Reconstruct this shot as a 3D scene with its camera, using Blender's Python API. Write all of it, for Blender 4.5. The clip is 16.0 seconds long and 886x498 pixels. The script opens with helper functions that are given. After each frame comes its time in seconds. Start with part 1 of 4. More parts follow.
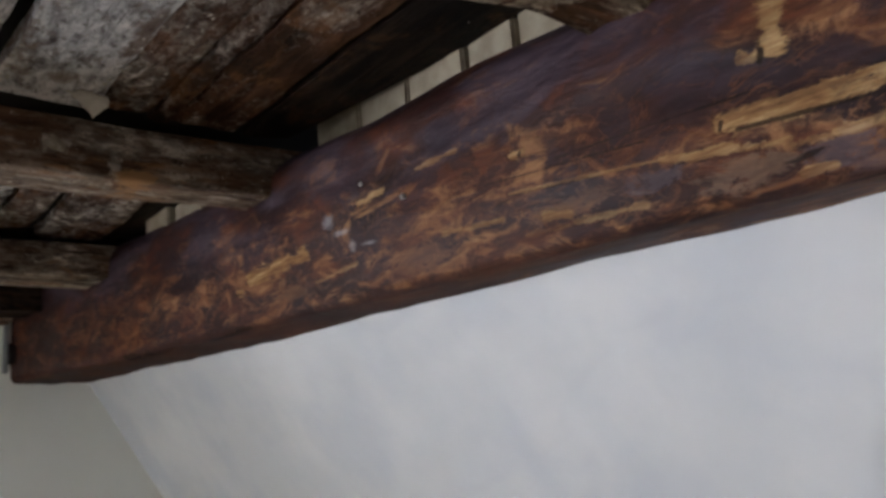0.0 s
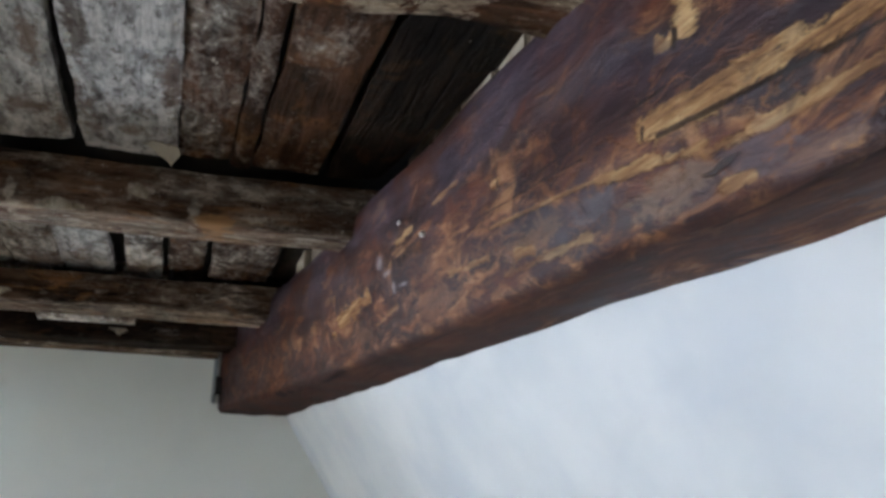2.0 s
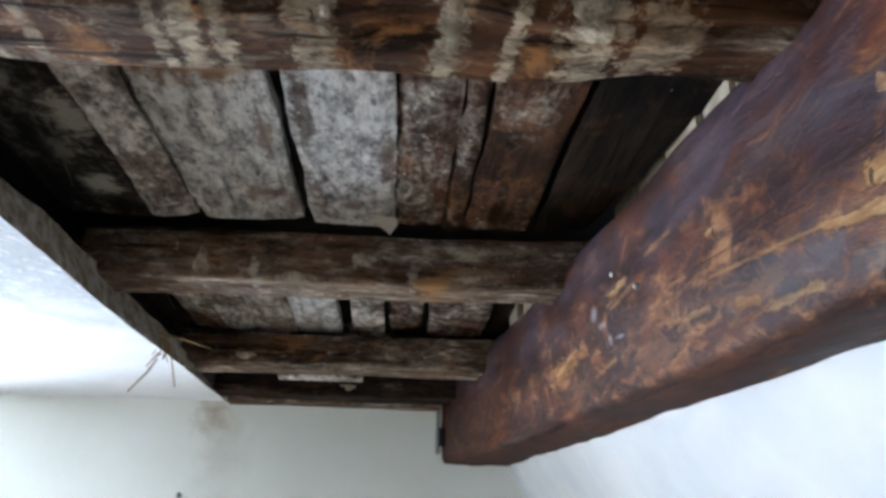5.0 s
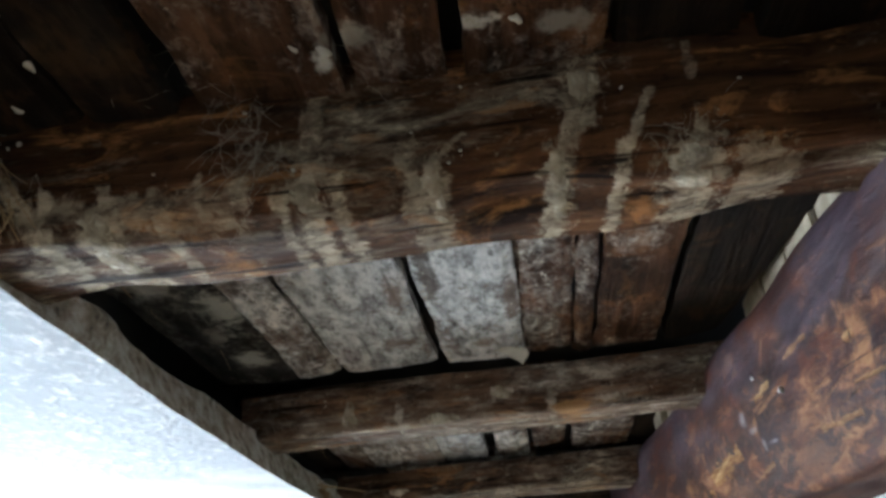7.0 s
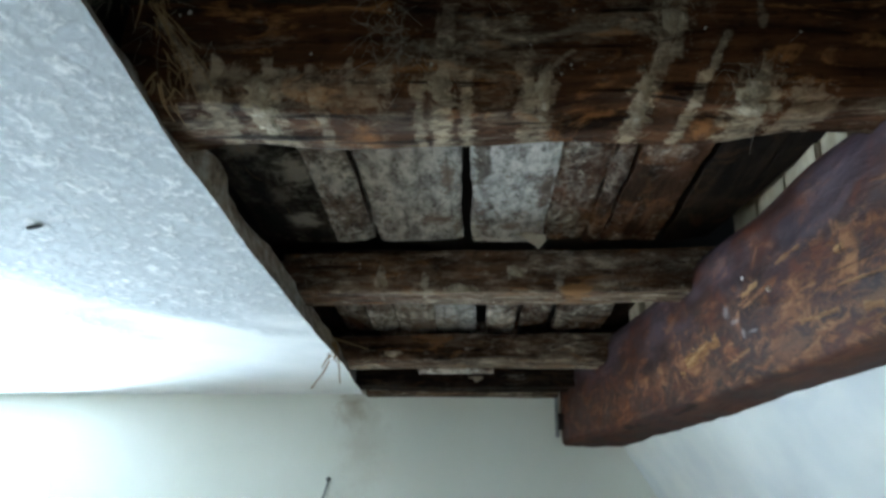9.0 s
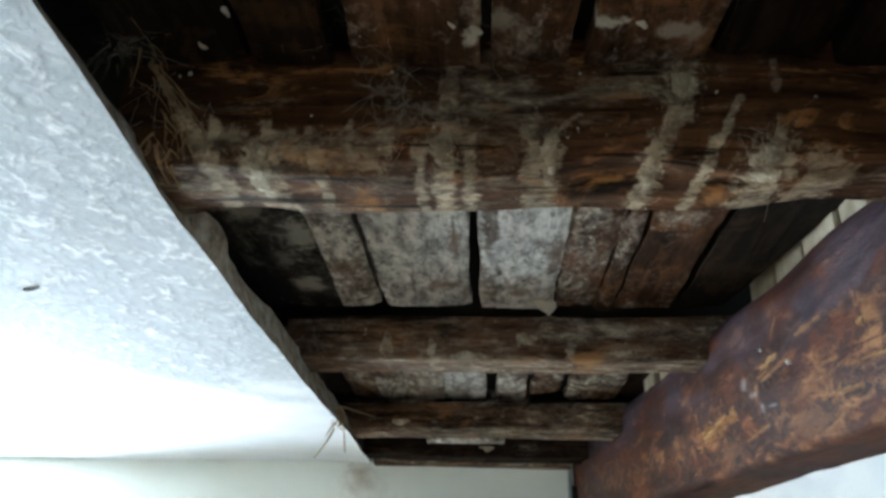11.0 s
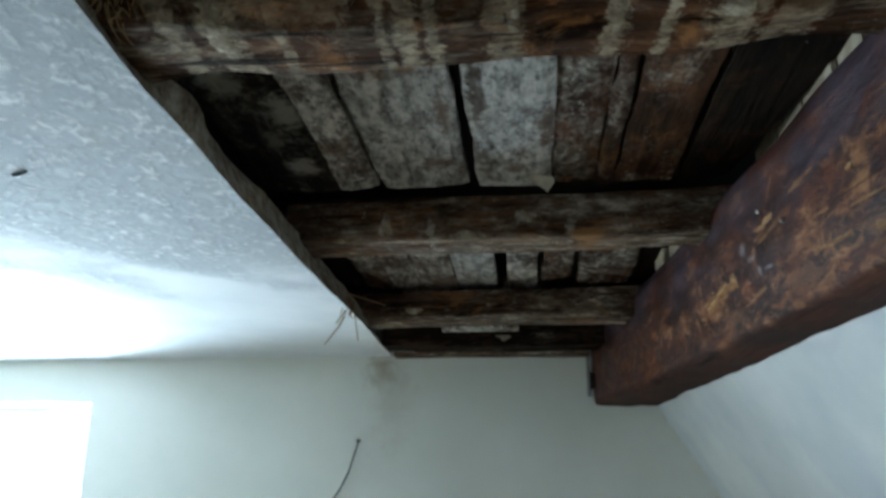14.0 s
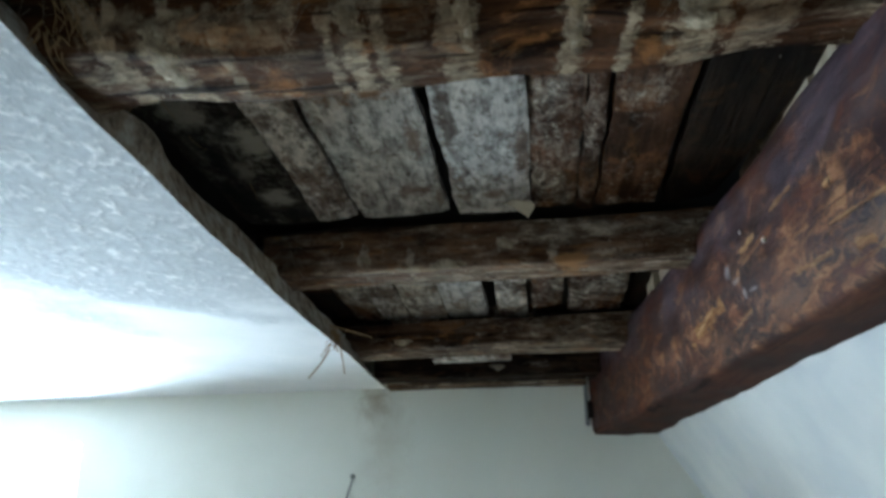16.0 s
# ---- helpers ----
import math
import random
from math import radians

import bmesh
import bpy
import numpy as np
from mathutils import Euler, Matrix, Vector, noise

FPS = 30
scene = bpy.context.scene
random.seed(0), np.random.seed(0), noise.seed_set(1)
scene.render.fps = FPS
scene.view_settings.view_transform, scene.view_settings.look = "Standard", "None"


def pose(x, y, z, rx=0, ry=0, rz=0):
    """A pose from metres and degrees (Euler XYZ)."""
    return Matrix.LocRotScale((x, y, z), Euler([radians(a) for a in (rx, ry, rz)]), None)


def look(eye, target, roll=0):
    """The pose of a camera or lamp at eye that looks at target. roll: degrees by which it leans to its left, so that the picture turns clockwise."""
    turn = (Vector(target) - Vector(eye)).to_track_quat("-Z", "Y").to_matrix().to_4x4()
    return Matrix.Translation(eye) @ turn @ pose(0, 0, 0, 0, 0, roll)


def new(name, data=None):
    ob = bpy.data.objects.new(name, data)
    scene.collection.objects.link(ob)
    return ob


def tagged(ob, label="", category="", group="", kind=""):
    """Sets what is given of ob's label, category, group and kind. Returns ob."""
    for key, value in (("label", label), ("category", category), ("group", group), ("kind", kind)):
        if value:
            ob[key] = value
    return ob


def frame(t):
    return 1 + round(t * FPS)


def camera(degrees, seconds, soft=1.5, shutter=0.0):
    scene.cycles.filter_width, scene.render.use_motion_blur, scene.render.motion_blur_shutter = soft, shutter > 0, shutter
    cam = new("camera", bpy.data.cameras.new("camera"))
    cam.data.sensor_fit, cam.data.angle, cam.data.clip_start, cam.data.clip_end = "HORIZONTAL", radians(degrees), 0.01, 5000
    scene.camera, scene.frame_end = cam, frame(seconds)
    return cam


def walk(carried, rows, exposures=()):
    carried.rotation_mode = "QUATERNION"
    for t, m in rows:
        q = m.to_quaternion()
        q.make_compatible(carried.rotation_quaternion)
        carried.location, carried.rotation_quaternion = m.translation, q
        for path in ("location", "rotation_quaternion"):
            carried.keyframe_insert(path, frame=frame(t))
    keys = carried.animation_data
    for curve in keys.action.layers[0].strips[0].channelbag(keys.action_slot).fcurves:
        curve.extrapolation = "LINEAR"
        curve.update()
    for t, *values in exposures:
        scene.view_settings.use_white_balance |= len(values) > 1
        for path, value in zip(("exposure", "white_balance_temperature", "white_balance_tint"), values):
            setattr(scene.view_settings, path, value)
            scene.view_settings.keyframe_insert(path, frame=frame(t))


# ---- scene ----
cam = camera(57.1, 16.0, 3.2, 0.4)
PATH = [
    (0, (0.177, 0.744, 1.769), (1.431, 2.235, 2.219), -5.1),
    (0.5, (0.388, 0.717, 1.759), (1.36, 2.392, 2.257), -2.9),
    (1, (0.536, 0.648, 1.744), (1.293, 2.442, 2.203), 1.1),
    (1.5, (0.561, 0.619, 1.764), (1.251, 2.406, 2.34), -0.3),
    (2, (0.55, 0.651, 1.774), (1.153, 2.466, 2.36), 0.5),
    (2.5, (0.563, 0.682, 1.768), (1.122, 2.515, 2.341), 0.9),
    (3, (0.555, 0.685, 1.773), (1.057, 2.524, 2.378), 1.0),
    (3.5, (0.534, 0.68, 1.778), (0.959, 2.524, 2.424), 1.3),
    (6, (0.535, 0.585, 1.787), (0.415, 2.441, 2.522), -1.7),
    (6.5, (0.545, 0.57, 1.793), (0.357, 2.358, 2.668), -3.5),
    (7, (0.525, 0.556, 1.823), (0.355, 2.332, 2.725), -4.5),
    (7.5, (0.488, 0.513, 1.82), (0.35, 2.374, 2.54), -3.6),
    (8, (0.467, 0.453, 1.77), (0.284, 2.335, 2.419), -2.2),
    (8.5, (0.379, 0.384, 1.748), (0.317, 2.281, 2.379), 0.2),
    (11, (0.395, 0.42, 1.766), (0.29, 2.254, 2.559), 1.4),
    (11.5, (0.388, 0.421, 1.768), (0.277, 2.257, 2.551), 1.1),
    (12, (0.403, 0.416, 1.771), (0.27, 2.239, 2.581), 0.6),
    (12.5, (0.411, 0.418, 1.771), (0.258, 2.261, 2.532), 0.1),
    (13, (0.423, 0.439, 1.736), (0.276, 2.35, 2.309), -0.1),
    (13.5, (0.454, 0.449, 1.718), (0.288, 2.358, 2.29), -0.2),
    (14, (0.466, 0.459, 1.714), (0.273, 2.361, 2.302), 0.2),
    (14.5, (0.468, 0.472, 1.709), (0.28, 2.377, 2.29), 0.2),
    (15, (0.464, 0.49, 1.71), (0.295, 2.393, 2.299), 0.3),
    (15.5, (0.478, 0.514, 1.713), (0.348, 2.421, 2.3), -0.5),
    (16, (0.512, 0.5, 1.724), (0.307, 2.378, 2.381), -1.0),
]
EXPOSURES = [
    (0.0, -0.58, 6500, 23), (0.5, -0.52, 6250, 13), (1.0, -0.56, 6050, 21), (1.5, -0.46, 5950, 15), (2.5, 0.12, 5980, 20), (3.0, 0.12, 5980, 21), (3.5, 0.30, 5900, 21),
    (6.0, 0.40, 5800, 13), (7.0, 0.44, 5820, 12), (8.0, 0.20, 5900, 7), (8.5, -0.14, 5600, 3), (11.0, 0.28, 5900, 7), (12.5, 0.22, 5900, 6),
    (13.0, -0.24, 5650, 3), (14.5, -0.66, 5560, 2), (15.0, -0.70, 5560, 2), (15.5, -0.68, 5560, 2), (16.0, -0.30, 5600, 4)]
walk(cam, [(t, look(eye, target, roll)) for t, eye, target, roll in PATH], EXPOSURES)

# ---- light ----
world = bpy.data.worlds.new("sky")
scene.world = world
world.use_nodes = True
wn = world.node_tree.nodes
sky = wn.new("ShaderNodeTexSky")
sky.sky_type, sky.sun_disc = "NISHITA", False
sky.sun_elevation, sky.sun_rotation = radians(35), radians(200)
wn["Background"].inputs["Strength"].default_value = 0.1
world.node_tree.links.new(sky.outputs[0], wn["Background"].inputs["Color"])


def area(name, eye, target, w, h, watts, colour):
    data = bpy.data.lights.new(name, "AREA")
    data.shape, data.size, data.size_y, data.energy, data.color = "RECTANGLE", w, h, watts, colour
    ob = new(name, data)
    ob.matrix_world = look(eye, target)
    return ob


area("window_daylight", (-1.61, 3.80, 1.42), (-1.2, 2.5, 2.2), 1.0, 0.8, 285, (0.82, 0.93, 1.0))
# added fill through an assumed, unseen side window, aimed up at the ceiling
area("assumed_side_daylight", (-2.78, 0.9, 1.25), (-0.6, 1.1, 2.2), 1.2, 0.8, 7, (0.82, 0.92, 1.0))

# ---- materials ----


class Nodes:
    """A small node builder for one material, in object coordinates."""

    def __init__(self, name):
        self.mat = bpy.data.materials.new(name)
        self.mat.use_nodes = True
        self.tree = self.mat.node_tree
        self.bsdf = self.tree.nodes["Principled BSDF"]
        self.co = self.node("ShaderNodeTexCoord").outputs["Object"]
        self.last = None

    def node(self, kind):
        return self.tree.nodes.new(kind)

    def put(self, socket, value):
        if isinstance(value, bpy.types.NodeSocket):
            self.tree.links.new(value, socket)
        elif isinstance(value, (tuple, list)) and len(value) == 3 and socket.type == "RGBA":
            socket.default_value = (*value, 1)
        else:
            socket.default_value = value

    def stretch(self, scale, co=None, shift=(0, 0, 0)):
        m = self.node("ShaderNodeMapping")
        self.put(m.inputs["Vector"], co or self.co)
        m.inputs["Scale"].default_value = scale
        m.inputs["Location"].default_value = shift
        return m.outputs[0]

    def noise(self, co, scale=1.0, detail=5.0, rough=0.55, distort=0.0):
        n = self.node("ShaderNodeTexNoise")
        self.put(n.inputs["Vector"], co)
        n.inputs["Scale"].default_value, n.inputs["Detail"].default_value = scale, detail
        n.inputs["Roughness"].default_value, n.inputs["Distortion"].default_value = rough, distort
        return n.outputs["Fac"]

    def noise_vector(self, co, scale):
        n = self.node("ShaderNodeTexNoise")
        self.put(n.inputs["Vector"], co)
        n.inputs["Scale"].default_value, n.inputs["Detail"].default_value = scale, 3
        return n.outputs["Color"]

    def voronoi(self, co, scale, feature="F1"):
        n = self.node("ShaderNodeTexVoronoi")
        n.feature = feature
        self.put(n.inputs["Vector"], co)
        n.inputs["Scale"].default_value = scale
        return n.outputs["Distance"]

    def math(self, op, a, b=0.0, c=0.0, clamp=False):
        n = self.node("ShaderNodeMath")
        n.operation, n.use_clamp = op, clamp
        for socket, value in zip(n.inputs, (a, b, c)):
            self.put(socket, value)
        return n.outputs[0]

    def vmath(self, op, a, b):
        n = self.node("ShaderNodeVectorMath")
        n.operation = op
        self.put(n.inputs[0], a)
        self.put(n.inputs[1], b)
        return n.outputs[0]

    def range(self, v, a, b, lo=0.0, hi=1.0):
        n = self.node("ShaderNodeMapRange")
        n.interpolation_type = "SMOOTHSTEP"
        for i, value in enumerate((v, a, b, lo, hi)):
            self.put(n.inputs[i], value)
        return n.outputs[0]

    def ramp(self, v, stops):
        n = self.node("ShaderNodeValToRGB")
        self.put(n.inputs[0], v)
        e = n.color_ramp.elements
        while len(e) < len(stops):
            e.new(0.5)
        for el, (p, c) in zip(e, stops):
            el.position, el.color = p, (*c, 1)
        return n.outputs[0]

    def mix(self, f, a, b, blend="MIX"):
        n = self.node("ShaderNodeMix")
        n.data_type, n.blend_type = "RGBA", blend
        self.put(n.inputs[0], f)
        self.put(n.inputs[6], a)
        self.put(n.inputs[7], b)
        return n.outputs[2]

    def split(self, co=None):
        n = self.node("ShaderNodeSeparateXYZ")
        self.put(n.inputs[0], co or self.co)
        return n.outputs

    def island(self):
        return self.node("ShaderNodeObjectInfo").outputs["Random"]

    def chained(self, u, after):
        """The value u, made to wait for an earlier result, so that long lists of marks stay cheap to evaluate."""
        return u if after is None else self.math("MULTIPLY_ADD", after, 1e-8, u)

    def blob(self, u, v, cu, cv, ru, rv, wobble, soft=0.5, after=None):
        """A ragged spot round (cu, cv) in the plane of the values u and v."""
        u = self.chained(u, after or self.last)
        a = self.math("DIVIDE", self.math("SUBTRACT", u, cu), ru)
        b = self.math("DIVIDE", self.math("SUBTRACT", v, cv), rv)
        d = self.math("SQRT", self.math("ADD", self.math("MULTIPLY", a, a), self.math("MULTIPLY", b, b)))
        self.last = self.range(self.math("ADD", d, wobble), 1.0 + soft / 2, 1.0 - soft / 2)
        return self.last

    def stroke(self, u, v, u0, v0, u1, v1, r, wobble, soft=0.5, after=None):
        """A ragged band of half width r from (u0, v0) to (u1, v1) in the plane of the values u and v."""
        u = self.chained(u, after or self.last)
        du, dv = u1 - u0, v1 - v0
        a, b = self.math("SUBTRACT", u, u0), self.math("SUBTRACT", v, v0)
        k = 1 / (du * du + dv * dv)
        h = self.math("ADD", self.math("MULTIPLY", a, du * k), self.math("MULTIPLY", b, dv * k), clamp=True)
        a = self.math("SUBTRACT", a, self.math("MULTIPLY", h, du))
        b = self.math("SUBTRACT", b, self.math("MULTIPLY", h, dv))
        d = self.math("SQRT", self.math("ADD", self.math("MULTIPLY", a, a), self.math("MULTIPLY", b, b)))
        self.last = self.range(self.math("ADD", self.math("DIVIDE", d, r), wobble), 1.0 + soft / 2, 1.0 - soft / 2)
        return self.last

    def finish(self, colour, rough=0.8, height=None, depth=0.005, strength=1.0, metal=0.0, spec=None):
        self.put(self.bsdf.inputs["Base Color"], colour)
        self.put(self.bsdf.inputs["Roughness"], rough)
        self.bsdf.inputs["Metallic"].default_value = metal
        if spec is not None:
            self.bsdf.inputs["Specular IOR Level"].default_value = spec
        if height is not None:
            b = self.node("ShaderNodeBump")
            b.inputs["Strength"].default_value, b.inputs["Distance"].default_value = strength, depth
            self.put(b.inputs["Height"], height)
            self.put(self.bsdf.inputs["Normal"], b.outputs[0])
        return self.mat


def plain(name, colour, rough=0.6, metal=0.0, vary=0.25, scale=40):
    n = Nodes(name)
    f = n.noise(n.co, scale, 4)
    lo = tuple(c * (1 - vary) for c in colour)
    hi = tuple(min(1, c * (1 + vary)) for c in colour)
    return n.finish(n.mix(f, lo, hi), rough, f, 0.002, 0.5, metal)


def plaster_wall():
    n = Nodes("limewashed_wall_plaster")
    x, y, z = n.split()
    big, fine = n.noise(n.co, 2.2, 4), n.noise(n.co, 45, 5)
    col = n.mix(n.range(big, 0.3, 0.7), (0.77, 0.775, 0.70), (0.83, 0.83, 0.765))
    wob = n.range(n.noise(n.co, 11, 6, 0.68, 0.4), 0, 1, -1.5, 1.5)
    damp = n.math("ADD", n.math("MULTIPLY", n.blob(x, z, -0.045, 2.145, 0.034, 0.050, wob, 2.2), 0.55),
                  n.math("MULTIPLY", n.blob(x, z, -0.005, 2.06, 0.055, 0.13, wob, 2.4), 0.28), clamp=True)
    col = n.mix(damp, col, (0.36, 0.28, 0.19))
    h = n.math("ADD", n.math("MULTIPLY", n.noise(n.co, 6, 3), 1.5), n.math("MULTIPLY", fine, 0.25))
    return n.finish(col, 0.9, h, 0.004, 0.35)


def plaster_slope():
    n = Nodes("limewashed_slope_plaster")
    big, fine = n.noise(n.co, 3.0, 4), n.noise(n.co, 45, 5)
    brush = n.noise(n.stretch((14, 2.5, 2.5)), 1, 4, 0.5, 0.6)
    col = n.mix(n.range(big, 0.35, 0.65), (0.76, 0.775, 0.78), (0.84, 0.845, 0.84))
    col = n.mix(n.math("MULTIPLY", n.range(brush, 0.58, 0.72), 0.25), col, (0.62, 0.64, 0.68))
    h = n.math("ADD", n.math("MULTIPLY", n.noise(n.co, 7, 3), 1.5), n.math("MULTIPLY", fine, 0.3))
    patchy = n.range(n.noise(n.co, 4.5, 4, 0.5, 0.15), 0.42, 0.72, 0, 0.42)
    col = n.mix(patchy, col, (0.60, 0.64, 0.70))
    return n.finish(col, 0.9, h, 0.005, 0.5)


def plaster_ceiling():
    n = Nodes("roughcast_ceiling_plaster")
    warped = n.vmath("ADD", n.co, n.vmath("MULTIPLY", n.noise_vector(n.co, 20), (0.04, 0.04, 0.04)))
    lumps = n.noise(n.stretch((34, 28, 34), warped), 1, 8, 0.72, 0.3)
    tips = n.noise(n.stretch((80, 66, 80), warped, (4, 8, 1)), 1, 4, 0.6, 0.3)
    x, y, z = n.split()
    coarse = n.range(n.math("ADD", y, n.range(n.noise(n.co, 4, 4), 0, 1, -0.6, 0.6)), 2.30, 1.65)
    ridge = n.math("SUBTRACT", 1.0, n.math("MULTIPLY", n.math("ABSOLUTE", n.math("SUBTRACT", lumps, 0.5)), 7.0), clamp=True)
    rise = n.math("ADD", n.range(lumps, 0.40, 0.66), n.math("ADD", n.math("MULTIPLY", n.range(tips, 0.42, 0.66), 0.45), n.math("MULTIPLY", ridge, 0.06)))
    h = n.math("MULTIPLY", rise, n.math("ADD", n.math("MULTIPLY", coarse, 0.96), 0.04))
    h = n.math("ADD", h, n.math("MULTIPLY", n.noise(n.stretch((3, 9, 3)), 1, 3), 0.6))
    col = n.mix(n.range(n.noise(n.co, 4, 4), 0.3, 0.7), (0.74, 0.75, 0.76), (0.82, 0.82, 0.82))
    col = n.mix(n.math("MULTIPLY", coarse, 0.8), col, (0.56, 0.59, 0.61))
    # white flecks on the lumps: scraped paint, plus grazing light put into the colour
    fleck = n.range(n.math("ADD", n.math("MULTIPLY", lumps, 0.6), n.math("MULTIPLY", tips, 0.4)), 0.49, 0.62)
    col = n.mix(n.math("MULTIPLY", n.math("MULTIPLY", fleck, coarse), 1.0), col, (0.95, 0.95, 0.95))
    return n.finish(col, 0.85, h, 0.0075, 0.85)


def plaster_core():
    n = Nodes("broken_plaster_edge")
    f = n.noise(n.co, 38, 8, 0.74)
    return n.finish(n.ramp(f, [(0.34, (0.07, 0.050, 0.032)), (0.46, (0.25, 0.20, 0.14)), (0.62, (0.46, 0.42, 0.35))]),
                    0.95, f, 0.006)


def log_wood():
    n = Nodes("stained_debarked_log")
    x, y, z = n.split()
    w = n.math("SUBTRACT", z, n.math("MULTIPLY", n.math("ADD", y, 54.09), 0.0352))  # height over the underside
    warp = n.vmath("ADD", n.co, n.vmath("MULTIPLY", n.noise_vector(n.co, 9), (0.035, 0.06, 0.035)))
    grain = n.noise(n.stretch((50, 5, 50), warp), 1, 7, 0.66, 0.2)
    patch = n.noise(n.stretch((13, 5, 13), warp), 1, 7, 0.64, 0.3)
    figure = n.noise(n.stretch((30, 11, 30), warp), 1, 8, 0.70, 0.7)
    fibre = n.noise(n.stretch((190, 9, 190)), 1, 5, 0.65)
    peel = n.noise(n.stretch((20, 9, 20), warp, (3, 1, 7)), 1, 7, 0.62, 0.6)
    step = n.range(peel, 0.50, 0.512)
    rim = n.range(n.math("ABSOLUTE", n.math("SUBTRACT", peel, 0.506)), 0.020, 0.003)
    rim = n.math("MULTIPLY", rim, n.range(n.noise(n.stretch((14, 6, 14), n.co, (9, 2, 4)), 1, 4), 0.44, 0.58))
    curl = n.noise(n.stretch((26, 12, 26), warp, (1, 6, 2)), 1, 5, 0.6, 1.2)
    curl = n.range(n.math("ABSOLUTE", n.math("SUBTRACT", curl, 0.5)), 0.024, 0.004)
    # dark varnished skin, redder where it is thin
    col = n.ramp(patch, [(0.36, (0.018, 0.008, 0.008)), (0.49, (0.052, 0.018, 0.013)), (0.62, (0.122, 0.036, 0.016))])
    col = n.mix(n.range(fibre, 0.35, 0.7, 0, 0.5), col, (0.028, 0.011, 0.010))
    col = n.mix(n.math("MULTIPLY", step, 0.5), col, (0.026, 0.014, 0.017))
    # purple-grey gloss of the upper side, painted in as colour
    painted_sheen = n.math("MULTIPLY", n.range(n.noise(n.stretch((9, 4, 9), warp, (5, 3, 2)), 1, 5, 0.6, 0.3), 0.44, 0.58), n.range(w, 0.10, 0.19, 0.08, 0.8))
    col = n.mix(painted_sheen, col, n.mix(n.range(grain, 0.38, 0.62), (0.030, 0.021, 0.030), (0.078, 0.056, 0.070)))
    # figure of bare wood showing through
    band = n.math("MULTIPLY", n.range(w, 0.012, 0.03), n.range(w, 0.22, 0.09))
    tan = n.ramp(n.math("ADD", n.math("MULTIPLY", grain, 0.5), n.math("MULTIPLY", figure, 0.5)),
                 [(0.40, (0.110, 0.038, 0.017)), (0.52, (0.205, 0.083, 0.034)), (0.64, (0.38, 0.20, 0.092))])
    bare = n.range(n.math("ADD", figure, n.math("ADD", n.math("MULTIPLY", band, 0.07), n.math("MULTIPLY", patch, 0.25))), 0.645, 0.79)
    bare = n.math("MAXIMUM", n.math("MULTIPLY", bare, 0.80), n.math("MULTIPLY", n.math("MAXIMUM", rim, n.math("MULTIPLY", curl, 0.55)), n.math("ADD", n.math("MULTIPLY", band, 0.55), 0.15)))
    bare = n.math("MULTIPLY", bare, n.range(w, 0.24, 0.13, 0.35, 1.0))
    bare = n.math("MULTIPLY", bare, n.range(y, 3.1, 2.2, 0.45, 1.0))
    col = n.mix(bare, col, tan)
    wob = n.range(n.noise(n.stretch((55, 24, 55), warp), 1, 7, 0.74, 0.5), 0, 1, -2.0, 2.0)
    # flat places where the bark came off in one piece
    for cy, cw, ry, rw, tint, keep in ((1.037, 0.043, 0.034, 0.013, (0.105, 0.070, 0.074), 0.8), (1.123, 0.046, 0.050, 0.013, (0.150, 0.088, 0.056), 0.7),
                                       (1.22, 0.062, 0.032, 0.009, (0.092, 0.064, 0.070), 0.7), (1.00, 0.030, 0.05, 0.010, (0.080, 0.052, 0.052), 0.6),
                                       (1.33, 0.062, 0.05, 0.012, (0.17, 0.085, 0.045), 0.55), (1.62, 0.052, 0.06, 0.014, (0.15, 0.066, 0.034), 0.55),
                                       (1.75, 0.050, 0.05, 0.010, (0.040, 0.020, 0.018), 0.8), (1.92, 0.052, 0.06, 0.010, (0.17, 0.080, 0.038), 0.55)):
        spot = n.blob(y, w, cy, cw, ry, rw, wob, 0.5)
        col = n.mix(n.math("MULTIPLY", spot, keep), col, n.mix(n.range(grain, 0.36, 0.64), tuple(c * 0.72 for c in tint), tuple(c * 1.3 for c in tint)))
    # gouges down to pale wood
    gouge = None
    for y0, w0, y1, w1, r, keep in ((1.135, 0.094, 0.90, 0.087, 0.0075, 1.0), (1.12, 0.100, 0.98, 0.098, 0.004, 0.9), (1.42, 0.097, 1.207, 0.080, 0.0018, 0.6), (1.207, 0.080, 1.075, 0.063, 0.0042, 0.85),
                                    (1.08, 0.058, 0.88, 0.058, 0.0040, 0.7), (2.05, 0.096, 1.87, 0.107, 0.0100, 1.0), (2.098, 0.077, 2.085, 0.078, 0.0060, 1.0),
                                    (1.71, 0.154, 1.65, 0.160, 0.0050, 0.85), (1.405, 0.142, 1.385, 0.143, 0.0055, 0.8), (1.103, 0.148, 1.09, 0.146, 0.0050, 1.0),
                                    (1.066, 0.155, 1.062, 0.200, 0.0110, 1.0), (1.37, 0.055, 1.34, 0.054, 0.0060, 0.7), (1.41, 0.043, 1.24, 0.042, 0.0040, 0.45),
                                    (1.075, 0.033, 1.045, 0.032, 0.0040, 0.8), (1.58, 0.172, 1.50, 0.176, 0.0028, 0.6), (1.55, 0.075, 1.44, 0.070, 0.0032, 0.55), (1.86, 0.058, 1.74, 0.070, 0.0028, 0.5)):
        g = n.math("MULTIPLY", n.stroke(y, w, y0, w0, y1, w1, r, wob, 0.6, gouge), keep)
        gouge = g if gouge is None else n.math("MAXIMUM", gouge, g)
    gouge = n.math("MULTIPLY", gouge, n.range(figure, 0.34, 0.46, 0.45, 1.0))
